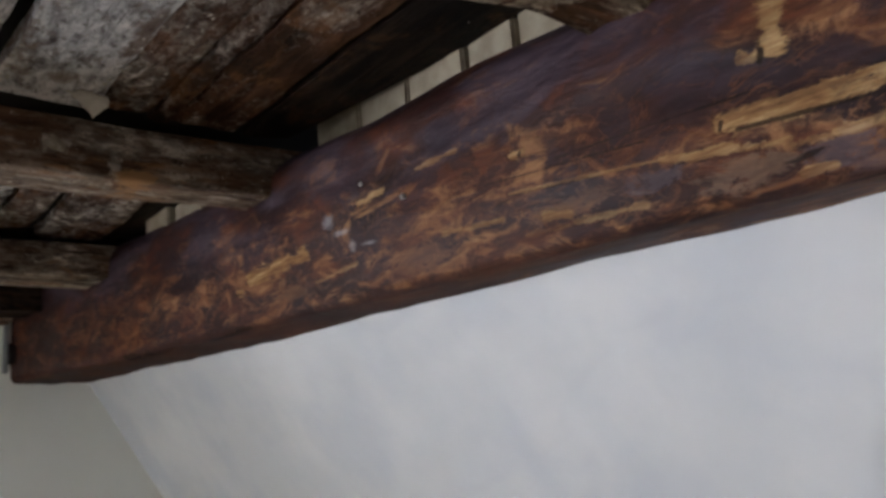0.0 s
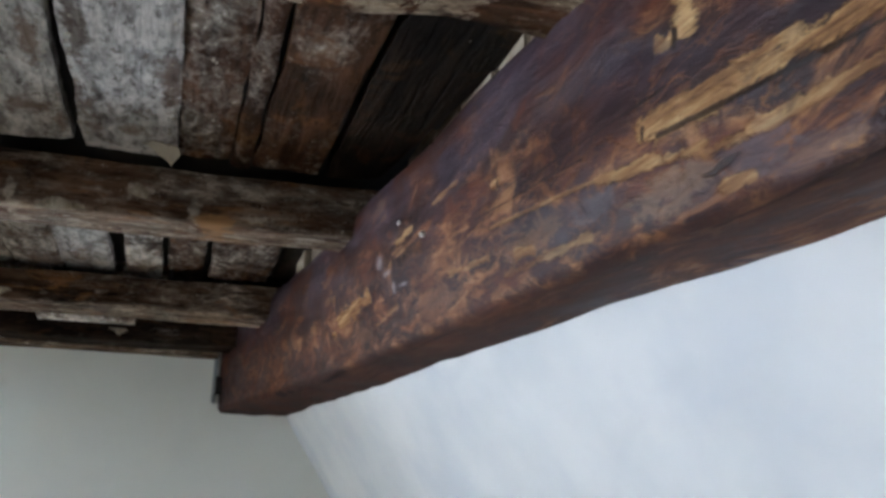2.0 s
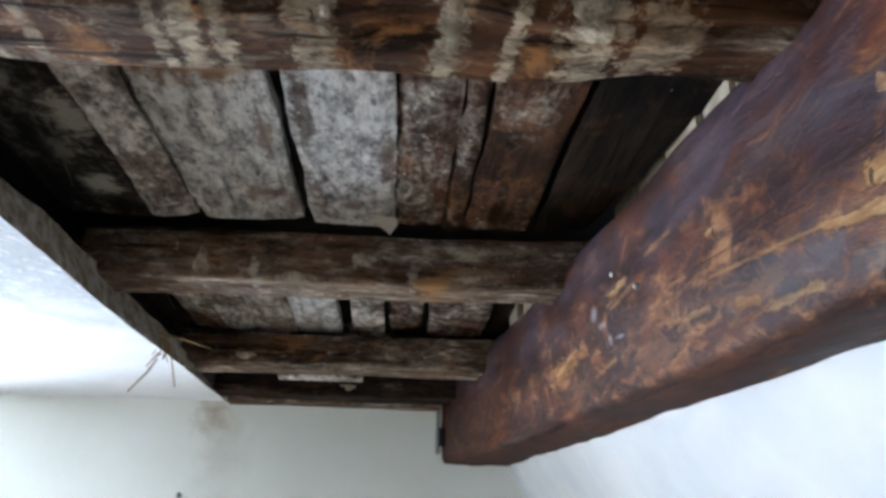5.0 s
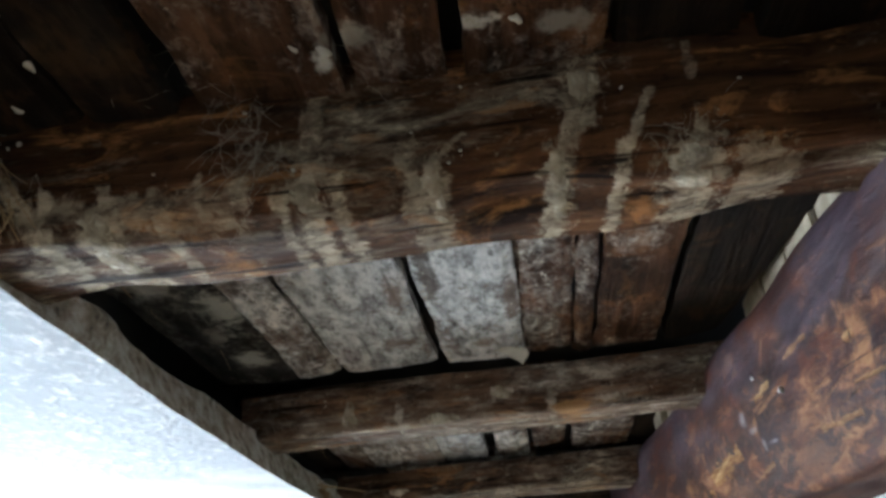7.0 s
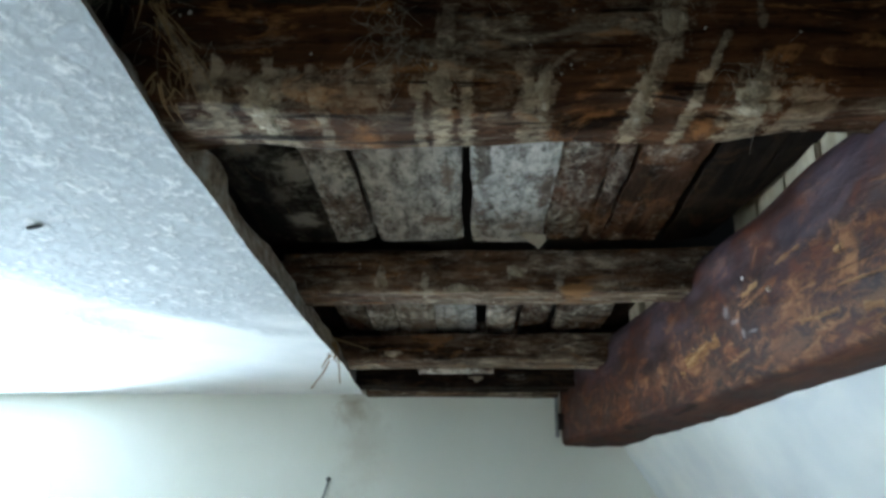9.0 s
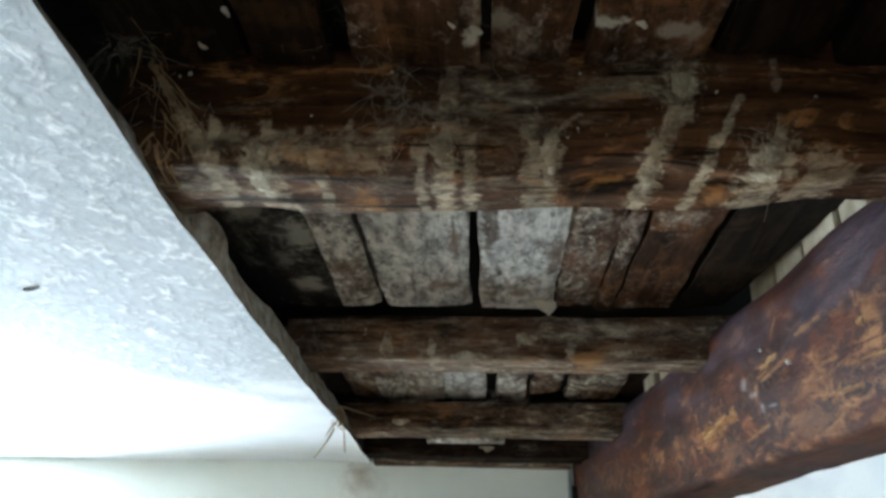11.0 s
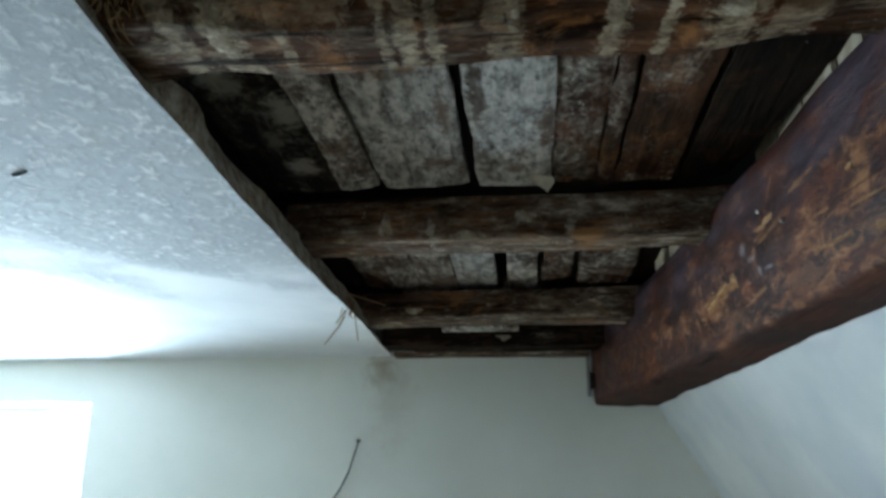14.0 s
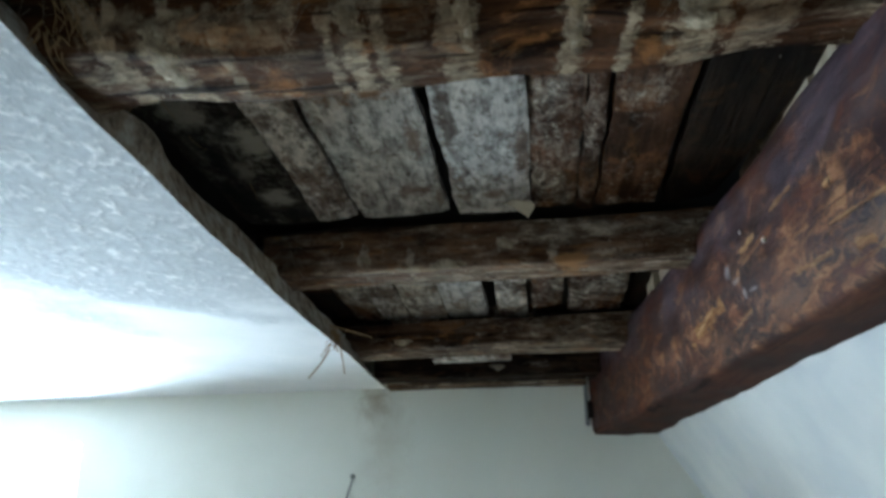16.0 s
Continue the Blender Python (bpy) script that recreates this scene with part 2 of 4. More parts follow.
    raw = n.ramp(n.math("ADD", n.math("MULTIPLY", grain, 0.6), n.math("MULTIPLY", fibre, 0.4)),
                 [(0.38, (0.10, 0.042, 0.017)), (0.49, (0.26, 0.135, 0.056)), (0.62, (0.52, 0.34, 0.165))])
    col = n.mix(gouge, col, raw)
    # lime spots and the dark hearts of knots and splits
    for cy, cw, ry, rw in ((1.788, 0.139, 0.013, 0.010), (1.742, 0.098, 0.010, 0.008), (1.76, 0.120, 0.020, 0.004), (1.70, 0.092, 0.012, 0.003)):
        col = n.mix(n.math("MULTIPLY", n.blob(y, w, cy, cw, ry * 0.75, rw * 0.75, wob, 1.8), 0.42), col, (0.46, 0.44, 0.46))
    for y0, w0, y1, w1, r in ((1.12, 0.086, 0.88, 0.074, 0.0016), (1.395, 0.139, 1.392, 0.143, 0.0022), (1.137, 0.090, 1.133, 0.097, 0.0018), (1.085, 0.140, 1.08, 0.150, 0.0022),
                              (1.46, 0.118, 1.22, 0.104, 0.0009), (1.34, 0.120, 1.10, 0.116, 0.0010), (2.11, 0.076, 2.09, 0.074, 0.0014)):
        col = n.mix(n.math("MULTIPLY", n.stroke(y, w, y0, w0, y1, w1, r, wob, 0.9), 0.85), col, (0.014, 0.007, 0.005))
    # the hewn underside is plain dark brown with long splits
    under = n.range(w, 0.026, 0.012)
    below = n.ramp(patch, [(0.36, (0.036, 0.016, 0.012)), (0.5, (0.064, 0.028, 0.020)), (0.64, (0.100, 0.044, 0.028))])
    below = n.mix(n.range(fibre, 0.4, 0.66, 0, 0.5), below, (0.030, 0.013, 0.010))
    for y0, x0, y1, x1, r in ((1.12, 0.908, 0.86, 0.897, 0.0022), (1.38, 0.905, 1.20, 0.912, 0.0016), (2.25, 0.840, 2.10, 0.845, 0.006), (2.62, 0.80, 2.50, 0.81, 0.008), (1.85, 0.875, 1.62, 0.885, 0.0016)):
        below = n.mix(n.math("MULTIPLY", n.stroke(y, x, y0, x0, y1, x1, r, wob, 0.9), 0.85), below, (0.009, 0.005, 0.004))
    col = n.mix(n.math("MULTIPLY", under, 0.9), col, below)
    cracks = n.math("MULTIPLY", n.range(n.noise(n.stretch((60, 3.0, 60), warp), 1, 3, 0.5), 0.25, 0.22), 0.8)
    col = n.mix(cracks, col, (0.010, 0.005, 0.004))
    h = n.math("ADD", n.math("MULTIPLY", patch, 0.8), n.math("MULTIPLY", grain, 0.6))
    h = n.math("ADD", h, n.math("ADD", n.math("MULTIPLY", fibre, 0.15), n.math("MULTIPLY", step, 0.30)))
    h = n.math("ADD", h, n.math("MULTIPLY", figure, 0.5))
    h = n.math("SUBTRACT", h, n.math("ADD", n.math("MULTIPLY", gouge, 0.5), n.math("MULTIPLY", cracks, 0.7)))
    rough = n.math("ADD", n.range(patch, 0.3, 0.7, 0.42, 0.60), n.math("MULTIPLY", n.math("MAXIMUM", gouge, under), 0.25))
    return n.finish(col, rough, h, 0.006, 0.5, spec=0.10)


def old_wood(name, dark, mid, light, pale, amount, axis=0, rust=0.0, seed=0.0, splashes=(), low=None, knots=(), stains=(), drips=(), rim=0.03):
    """Rough sawn timber, grain along axis, with flaking lime and mortar splashes (x, z, half width, half height)."""
    n = Nodes(name)
    shift = (seed, seed * 1.7, seed * 0.6)
    sc = [38.0, 38.0, 38.0]
    sc[axis] = 4.0
    isl = n.math("MULTIPLY", n.island(), 20)
    comb = n.node("ShaderNodeCombineXYZ")
    n.put(comb.inputs[0], isl)
    n.put(comb.inputs[1], isl)
    co = n.vmath("ADD", n.co, comb.outputs[0])
    x, y, z = n.split()
    grain = n.noise(n.stretch(sc, co, shift), 1, 7, 0.66, 0.6)
    big = n.noise(n.stretch((6, 6, 6), co, shift), 1, 4, 0.6, 0.5)
    fine = n.noise(n.stretch([v * 4 for v in sc], co, shift), 1, 4, 0.6)
    col = n.ramp(n.math("ADD", n.math("MULTIPLY", grain, 0.6), n.math("MULTIPLY", big, 0.4)),
                 [(0.38, dark), (0.5, mid), (0.62, light)])
    if rust:
        r = n.math("MULTIPLY", n.range(n.noise(n.stretch((9, 9, 30), co, shift), 1, 6, 0.65, 0.8), 0.54, 0.66), rust)
        col = n.mix(r, col, (0.27, 0.12, 0.04))
    def along(v, k=0.4):
        out = [v, v, v]
        out[axis] = v * k
        return n.stretch(out, co, shift)

    flake = n.noise(along(60, 0.4 if axis == 0 else 0.75), 1, 9, 0.75, 0.5)
    sc2 = [30.0, 30.0, 30.0]
    sc2[axis] = 6.0 if axis == 0 else 15.0
    scuff = n.noise(n.stretch(sc2, co, shift), 1, 6, 0.7, 0.6)
    cover = n.noise(along(8, 0.6), 1, 3, 0.5)
    f = n.math("ADD", n.math("MULTIPLY", flake, 0.40), n.math("ADD", n.math("MULTIPLY", cover, 0.28), n.math("MULTIPLY", scuff, 0.32)))
    if low is not None:
        f = n.math("ADD", f, n.range(z, low, low - 0.02, 0, rim))
    lime = n.range(f, 0.615 - 0.22 * amount, 0.66 - 0.22 * amount)
    grey = n.range(f, 0.53 - 0.22 * amount, 0.66 - 0.22 * amount, 0, 0.5)
    lime = n.math("MAXIMUM", lime, grey)
    if splashes:
        wob = n.range(n.noise(n.stretch((95, 95, 48), n.co), 1, 6, 0.7, 0.5), 0, 1, -1.4, 1.4)
        for cx, cz, rx, rz in splashes:
            cz = cz + 2.0
            lime = n.math("MAXIMUM", lime, n.math("MULTIPLY", n.blob(x, z, cx, cz, rx, rz, wob, 0.45), 0.85))
    if drips:
        wob = n.range(n.noise(n.stretch((70, 55, 40), n.co), 1, 6, 0.72, 0.5), 0, 1, -1.9, 1.9)
        gate = n.range(n.noise(n.stretch((45, 70, 45), n.co), 1, 5, 0.7, 0.5), 0.38, 0.56, 0.45, 1.0)
        for x0, z0, x1, z1, r, keep in drips:
            lime = n.math("MAXIMUM", lime, n.math("MULTIPLY", n.stroke(x, z, x0, z0 + 2.0, x1, z1 + 2.0, r, wob, 0.7, lime), n.math("MULTIPLY", gate, keep)))
    tone = n.range(n.noise(along(48), 1, 7, 0.75), 0.34, 0.64, 0.35, 1.15)
    limed = n.vmath("MULTIPLY", tone, pale)
    spots = n.range(n.noise(along(85, 0.45), 1, 6, 0.75), 0.55, 0.62)
    col = n.mix(n.math("MULTIPLY", lime, 0.9), col, limed)
    col = n.mix(n.math("MULTIPLY", spots, 0.6), col, dark)
    specks = n.range(n.noise(n.stretch((120, 120, 120), co, shift), 1, 5, 0.7, 0.6), 0.635, 0.665)
    specks = n.math("MULTIPLY", specks, n.range(cover, 0.42, 0.58, 0, min(1.0, amount * 2.2)))
    col = n.mix(specks, col, tuple(min(0.85, c * 1.15) for c in pale))
    sc3 = [70.0, 70.0, 70.0]
    sc3[axis] = 2.6
    crack = n.range(n.noise(n.stretch(sc3, co, shift), 1, 4, 0.55, 0.3), 0.37, 0.32, 0, 0.8 if axis == 0 else 0.35)
    col = n.mix(crack, col, tuple(c * 0.35 for c in dark))
    for cx, cz, rx, rz in knots:
        cz = cz + 2.0
        wob2 = n.range(n.noise(n.stretch((34, 34, 70), n.co), 1, 6, 0.7), 0, 1, -1.2, 1.2)
        col = n.mix(n.math("MULTIPLY", n.blob(x, z, cx, cz, rx, rz, wob2, 0.8), 0.85), col, (0.42, 0.22, 0.09))
    for cx, cy, rx, ry, tint in stains:
        wob3 = n.range(n.noise(n.stretch((40, 40, 40), n.co), 1, 6, 0.7), 0, 1, -1.2, 1.2)
        col = n.mix(n.math("MULTIPLY", n.blob(x, y, cx, cy, rx, ry, wob3, 0.9), 0.8), col, tint)
    h = n.math("ADD", n.math("MULTIPLY", grain, 1.3), n.math("MULTIPLY", fine, 0.3))
    h = n.math("ADD", h, n.math("MULTIPLY", lime, 0.45))
    h = n.math("ADD", h, n.math("MULTIPLY", flake, 0.5))
    h = n.math("SUBTRACT", h, n.math("MULTIPLY", crack, 0.8))
    return n.finish(col, 0.9, h, 0.008, 0.8, spec=0.08)


def tile_mat():
    n = Nodes("cream_clay_block")
    f = n.noise(n.co, 25, 5)
    rnd = n.node("ShaderNodeObjectInfo").outputs["Random"]
    col = n.mix(n.range(f, 0.3, 0.7), (0.26, 0.21, 0.14), (0.41, 0.345, 0.245))
    col = n.mix(n.math("MULTIPLY", rnd, 0.3), col, (0.30, 0.25, 0.17))
    return n.finish(col, 0.85, f, 0.003, 0.6)


def glass_mat():
    n = Nodes("window_glass")
    n.bsdf.inputs["Transmission Weight"].default_value = 1.0
    n.bsdf.inputs["IOR"].default_value = 1.45
    return n.finish((0.95, 0.98, 0.97), 0.02)


def glow_mat():
    n = Nodes("overcast_daylight")
    e = n.node("ShaderNodeEmission")
    e.inputs["Color"].default_value, e.inputs["Strength"].default_value = (0.93, 0.97, 1.0, 1), 4.0
    n.tree.links.new(e.outputs[0], n.tree.nodes["Material Output"].inputs["Surface"])
    return n.mat


WALL, SLOPE, CEIL, CORE = plaster_wall(), plaster_slope(), plaster_ceiling(), plaster_core()
LOG, TILE, GLASS, GLOW = log_wood(), tile_mat(), glass_mat(), glow_mat()
DRIPS = (
    (0.606, 0.290, 0.596, 0.245, 0.0150, 0.70), (0.596, 0.245, 0.576, 0.200, 0.0095, 0.75), (0.574, 0.203, 0.565, 0.180, 0.0115, 0.85), (0.552, 0.272, 0.590, 0.262, 0.0060, 0.65),
    (0.659, 0.253, 0.634, 0.203, 0.0042, 0.80), (0.632, 0.203, 0.620, 0.180, 0.0065, 0.85), (0.698, 0.297, 0.697, 0.264, 0.0045, 0.45),
    (0.366, 0.322, 0.352, 0.252, 0.0090, 0.50), (0.352, 0.254, 0.350, 0.248, 0.0065, 1.0), (0.350, 0.240, 0.360, 0.218, 0.0160, 0.60), (0.393, 0.270, 0.372, 0.222, 0.0038, 0.50),
    (0.350, 0.204, 0.350, 0.180, 0.0125, 0.85), (0.378, 0.206, 0.378, 0.180, 0.0075, 0.80), (0.440, 0.226, 0.446, 0.190, 0.0110, 0.60),
    (0.463, 0.212, 0.463, 0.182, 0.0110, 0.70), (0.492, 0.238, 0.464, 0.212, 0.0028, 0.55), (0.105, 0.228, 0.108, 0.218, 0.0075, 0.7), (0.160, 0.224, 0.170, 0.190, 0.0080, 0.60),
    (0.208, 0.203, 0.216, 0.182, 0.0075, 0.70), (0.150, 0.192, 0.152, 0.180, 0.0180, 0.75), (0.252, 0.230, 0.250, 0.196, 0.0030, 0.60),
    (0.293, 0.212, 0.293, 0.200, 0.0080, 0.60), (0.325, 0.200, 0.325, 0.182, 0.0065, 0.75), (0.690, 0.190, 0.690, 0.180, 0.0240, 0.75),
    (0.040, 0.285, 0.070, 0.236, 0.0050, 0.55), (0.070, 0.236, 0.094, 0.200, 0.0085, 0.70), (0.096, 0.200, 0.104, 0.180, 0.0130, 0.75), (0.10, 0.208, 0.28, 0.200, 0.0130, 0.40),
    (0.735, 0.186, 0.770, 0.182, 0.0100, 0.6),)
JOIST_NEAR = old_wood(
    "dark_joist_with_mortar_drips", (0.016, 0.007, 0.004), (0.066, 0.027, 0.011), (0.145, 0.062, 0.024), (0.56, 0.45, 0.31), 0.12, 0, 1.0, 3.1,
    (), 2.202, (), (), DRIPS, 0.028)
JOIST_FAR = old_wood("grey_brown_joist", (0.018, 0.010, 0.006), (0.095, 0.050, 0.028), (0.22, 0.128, 0.076), (0.58, 0.48, 0.37), 0.28, 0, 0.8, 7.7,
                     ((0.477, 0.238, 0.022, 0.011), (0.36, 0.205, 0.03, 0.006), (0.20, 0.225, 0.010, 0.022), (0.29, 0.215, 0.008, 0.02), (0.56, 0.22, 0.009, 0.022), (0.66, 0.212, 0.02, 0.006)), 2.212,
                     ((0.595, 0.203, 0.026, 0.010),), (), (), 0.055)
BOARD_WHITE = old_wood("limewashed_board", (0.038, 0.023, 0.017), (0.160, 0.100, 0.066), (0.320, 0.245, 0.185), (0.63, 0.61, 0.575), 0.86, 1, 0.15, 1.3, (), None, (),
                       ((0.285, 1.455, 0.080, 0.040, (0.24, 0.115, 0.035)), (0.402, 1.56, 0.012, 0.10, (0.07, 0.045, 0.03)), (0.512, 1.70, 0.012, 0.08, (0.15, 0.10, 0.075)),
                        (0.315, 1.83, 0.030, 0.025, (0.18, 0.125, 0.095)), (0.345, 1.64, 0.012, 0.05, (0.20, 0.14, 0.10)), (0.46, 1.86, 0.02, 0.02, (0.20, 0.15, 0.11))))
JOIST_WALL = old_wood("sooty_brown_joist", (0.012, 0.006, 0.004), (0.065, 0.034, 0.019), (0.16, 0.094, 0.055), (0.55, 0.45, 0.34), 0.27, 0, 0.7, 21.3, (), 2.212, (), (), (), 0.055)
# joist wood blackened to give the shaded gap before the gable wall
JOIST_GAP_DARK = old_wood("gap_dark_joist", (0.005, 0.003, 0.002), (0.020, 0.012, 0.008), (0.055, 0.035, 0.023), (0.50, 0.43, 0.35), -0.05, 0, 0.1, 27.3, (), 2.206)
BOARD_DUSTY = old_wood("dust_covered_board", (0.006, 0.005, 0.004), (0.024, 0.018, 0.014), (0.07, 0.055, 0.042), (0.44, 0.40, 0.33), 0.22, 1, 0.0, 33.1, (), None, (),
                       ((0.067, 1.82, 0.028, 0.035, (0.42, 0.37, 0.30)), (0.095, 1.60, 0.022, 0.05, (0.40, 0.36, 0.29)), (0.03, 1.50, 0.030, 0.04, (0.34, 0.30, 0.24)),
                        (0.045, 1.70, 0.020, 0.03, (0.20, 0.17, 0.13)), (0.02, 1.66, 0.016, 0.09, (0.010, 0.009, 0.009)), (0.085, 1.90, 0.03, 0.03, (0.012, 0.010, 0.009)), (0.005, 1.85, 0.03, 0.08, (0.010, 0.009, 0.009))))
BOARD_GREY = old_wood("weathered_board", (0.016, 0.009, 0.006), (0.120, 0.072, 0.048), (0.28, 0.195, 0.140), (0.76, 0.70, 0.62), 0.62, 1, 0.25, 5.9)
BOARD_BROWN = old_wood("brown_board", (0.013, 0.006, 0.003), (0.068, 0.030, 0.015), (0.165, 0.082, 0.043), (0.70, 0.62, 0.52), 0.40, 1, 0.45, 9.2)
# board colour taken near black to carry the shade beside the log
BOARD_SHADED = old_wood("shade_dark_board", (0.004, 0.003, 0.002), (0.012, 0.007, 0.004), (0.030, 0.018, 0.011), (0.30, 0.25, 0.20), -0.25, 1, 0.1, 12.4)
BOARD_RED = old_wood("red_brown_board", (0.011, 0.006, 0.003), (0.050, 0.022, 0.011), (0.120, 0.058, 0.029), (0.66, 0.56, 0.45), 0.16, 1, 0.35, 16.7, (), None, (),
                     ((0.515, 1.085, 0.018, 0.008, (0.60, 0.56, 0.48)), (0.59, 1.10, 0.024, 0.014, (0.30, 0.26, 0.21)), (0.38, 1.11, 0.008, 0.012, (0.60, 0.55, 0.46)), (0.41, 1.085, 0.02, 0.012, (0.28, 0.24, 0.19))))
FLOOR = old_wood("pine_floorboard", (0.21, 0.14, 0.085), (0.32, 0.23, 0.15), (0.42, 0.32, 0.22), (0.5, 0.45, 0.4), 0.0, 1)
IRON = plain("rusty_iron", (0.03, 0.028, 0.027), 0.6, 0.6)
STEEL = plain("bright_nail", (0.75, 0.75, 0.75), 0.35, 1.0)
GAP = plain("dark_joint", (0.05, 0.055, 0.07), 0.9)
STRAW = plain("dry_straw", (0.27, 0.17, 0.075), 0.8)
WEB = plain("dusty_cobweb", (0.30, 0.26, 0.20), 0.9)
MORTAR = plain("lime_mortar_lump", (0.40, 0.36, 0.29), 0.95)
SPLASH = old_wood("dried_lime_mortar", (0.110, 0.074, 0.044), (0.285, 0.224, 0.148), (0.43, 0.355, 0.250), (0.60, 0.51, 0.38), 0.5, 2, 0.15, 41.0)
WIRE = plain("grey_cable_sheath", (0.16, 0.16, 0.15), 0.6)
PAINT = plain("white_window_paint", (0.78, 0.78, 0.76), 0.5, 0, 0.05)
SHADOW_GAP = plain("shade_dark_deck", (0.02, 0.016, 0.012), 0.95)

# ---- mesh helpers ----


def part(name, bm, material, parent=None, label="", smooth=True):
    me = bpy.data.meshes.new(name)
    bm.normal_update()
    bm.to_mesh(me)
    bm.free()
    for m in material if isinstance(material, (list, tuple)) else [material]:
        me.materials.append(m)
    for p in me.polygons:
        p.use_smooth = smooth
    if smooth:
        me.set_sharp_from_angle(angle=radians(42))
    ob = new(name, me)
    if parent:
        ob.parent = parent
        ob.location = -parent.location
    if label:
        ob["label"] = label
    return ob


def thing(name, at, label, category, group=""):
    """An empty at the base of a thing, to carry its parts."""
    ob = new(name)
    ob.location = at
    ob.empty_display_size = 0.05
    return tagged(ob, label, category, group)


def box(bm, x0, x1, y0, y1, z0, z1, index=0):
    v = [bm.verts.new((x, y, z)) for x in (x0, x1) for y in (y0, y1) for z in (z0, z1)]
    for f in ((0, 1, 3, 2), (4, 6, 7, 5), (0, 4, 5, 1), (2, 3, 7, 6), (0, 2, 6, 4), (1, 5, 7, 3)):
        bm.faces.new([v[i] for i in f]).material_index = index
    return v


def loft(bm, rings, closed_ends=True, index=0):
    """A skin over rings of equal length."""
    rows = [[bm.verts.new(p) for p in r] for r in rings]
    k = len(rows[0])
    for a, b in zip(rows, rows[1:]):
        for i in range(k):
            bm.faces.new((a[i], a[(i + 1) % k], b[(i + 1) % k], b[i])).material_index = index
    if closed_ends:
        bm.faces.new(rows[0][::-1]).material_index = index
        bm.faces.new(rows[-1]).material_index = index
    bmesh.ops.recalc_face_normals(bm, faces=bm.faces)


def round_corners(pts, times=2, keep=0.25):
    for _ in range(times):
        out = []
        for (a, b), (c, d) in zip(pts, pts[1:] + pts[:1]):
            out += [(a + (c - a) * keep, b + (d - b) * keep), (a + (c - a) * (1 - keep), b + (d - b) * (1 - keep))]
        pts = out
    return pts


def densify(pts, step):
    out = []
    for (a, b), (c, d) in zip(pts, pts[1:] + pts[:1]):
        n = max(1, int(math.hypot(c - a, d - b) / step))
        out += [(a + (c - a) * i / n, b + (d - b) * i / n) for i in range(n)]
    return out


def tube(bm, pts, r, sides=6, taper=1.0):
    rings = []
    for i, p in enumerate(pts):
        d = (Vector(pts[min(i + 1, len(pts) - 1)]) - Vector(pts[max(i - 1, 0)])).normalized()
        a = d.orthogonal().normalized()
        b = d.cross(a)
        k = r * (1 + (taper - 1) * i / (len(pts) - 1))
        rings.append([Vector(p) + a * k * math.cos(q * math.tau / sides) + b * k * math.sin(q * math.tau / sides)
                      for q in range(sides)])
    loft(bm, rings)


def wobble(p, scale, amount, seed=0.0):
    return noise.noise(Vector(p) * scale + Vector((seed, seed * 2.3, seed * 0.7))) * amount


def timber_x(bm, x0, x1, y0, y1, z0, z1, seed, rough=0.006, bow=0.006, fine=0.018, flare=0.0, worn=0.0):
    """A squared timber lying along x, with worn arrises and wavy faces."""
    foot = [(y0, z0)] if not worn else [(y0, z0 + worn * 1.5), (y0 + worn * 0.22, z0 + worn * 0.55), (y0 + worn * 0.7, z0 + worn * 0.12), (y0 + worn * 1.5, z0)]
    base = round_corners(densify(foot + [(y1, z0), (y1, z1), (y0, z1)], fine * 1.2), 1)
    cy, cz = (y0 + y1) / 2, (z0 + z1) / 2
    rings = []
    count = int((x1 - x0) / fine)
    for i in range(count + 1):
        x = x0 + (x1 - x0) * i / count
        by, bz = wobble((x, 0, 0), 2.2, bow, seed), wobble((x, 5, 0), 2.2, bow, seed + 3)
        ring = []
        for y, z in base:
            k = 1 + wobble((x * 3, y * 9, z * 9), 1.6, rough / 0.05, seed) + wobble((x * 6, y * 30, z * 30), 1.5, rough / 0.12, seed)
            wide = flare * max(0.0, 0.55 - x) if y > cy else 0.0
            ring.append((x, cy + (y - cy) * k + by + wide, cz + (z - cz) * k + bz))
        rings.append(ring)
    loft(bm, rings)


def board_y(bm, x0, x1, y0, y1, z, thick, seed, index, ragged=0.008, tilt=0.0, skew=0.0):
    """A rough board lying along y, its underside at z, with torn edges and a ragged far end."""
    nx, ny = max(3, int((x1 - x0) / 0.016)), max(6, int((y1 - y0) / 0.018))
    rings = []
    for j in range(ny + 1):
        y = y0 + (y1 - y0) * j / ny
        lo, up = [], []
        for i in range(nx + 1):
            s = i / nx
            x = x0 + (x1 + skew * (1.65 - y) - x0) * s
            if i in (0, nx):
                x += wobble((s * 9, y, 1), 9, ragged, seed) + wobble((s * 9, y, 4), 28, ragged * 0.5, seed)
            yy = y + (wobble((x, 2, 3), 18, 0.014, seed) + wobble((x, 2, 8), 60, 0.007, seed) if j == ny else 0)
            zz = z + tilt * (s - 0.5) + wobble((x * 2, y, 0), 4, 0.004, seed) + wobble((x * 4, y, 0), 14, 0.002, seed)
            lo.append((x, yy, zz + (0.003 if i in (0, nx) else 0)))
            up.append((x, yy, z + thick))
        rings.append(lo + up[::-1])
    loft(bm, rings, True, index)


# ---- shell of the attic room ----
XW, YS, YN, CZ = -2.6, -2.6, 3.3, 2.2      # west wall, south wall, north wall, plaster ceiling
WX0, WX1, WZ0, WZ1 = -2.12, -1.10, 1.05, 2.045  # window in the north wall
KNEE = 1.62


def slope_x(z):
    return 0.905 + 0.63 * (2.02 - z)


def away(y):
    """How far the slope stands back from its plane towards the near end of the room."""
    return max(0.0, min(0.10, 0.065 * (2.1 - y)))


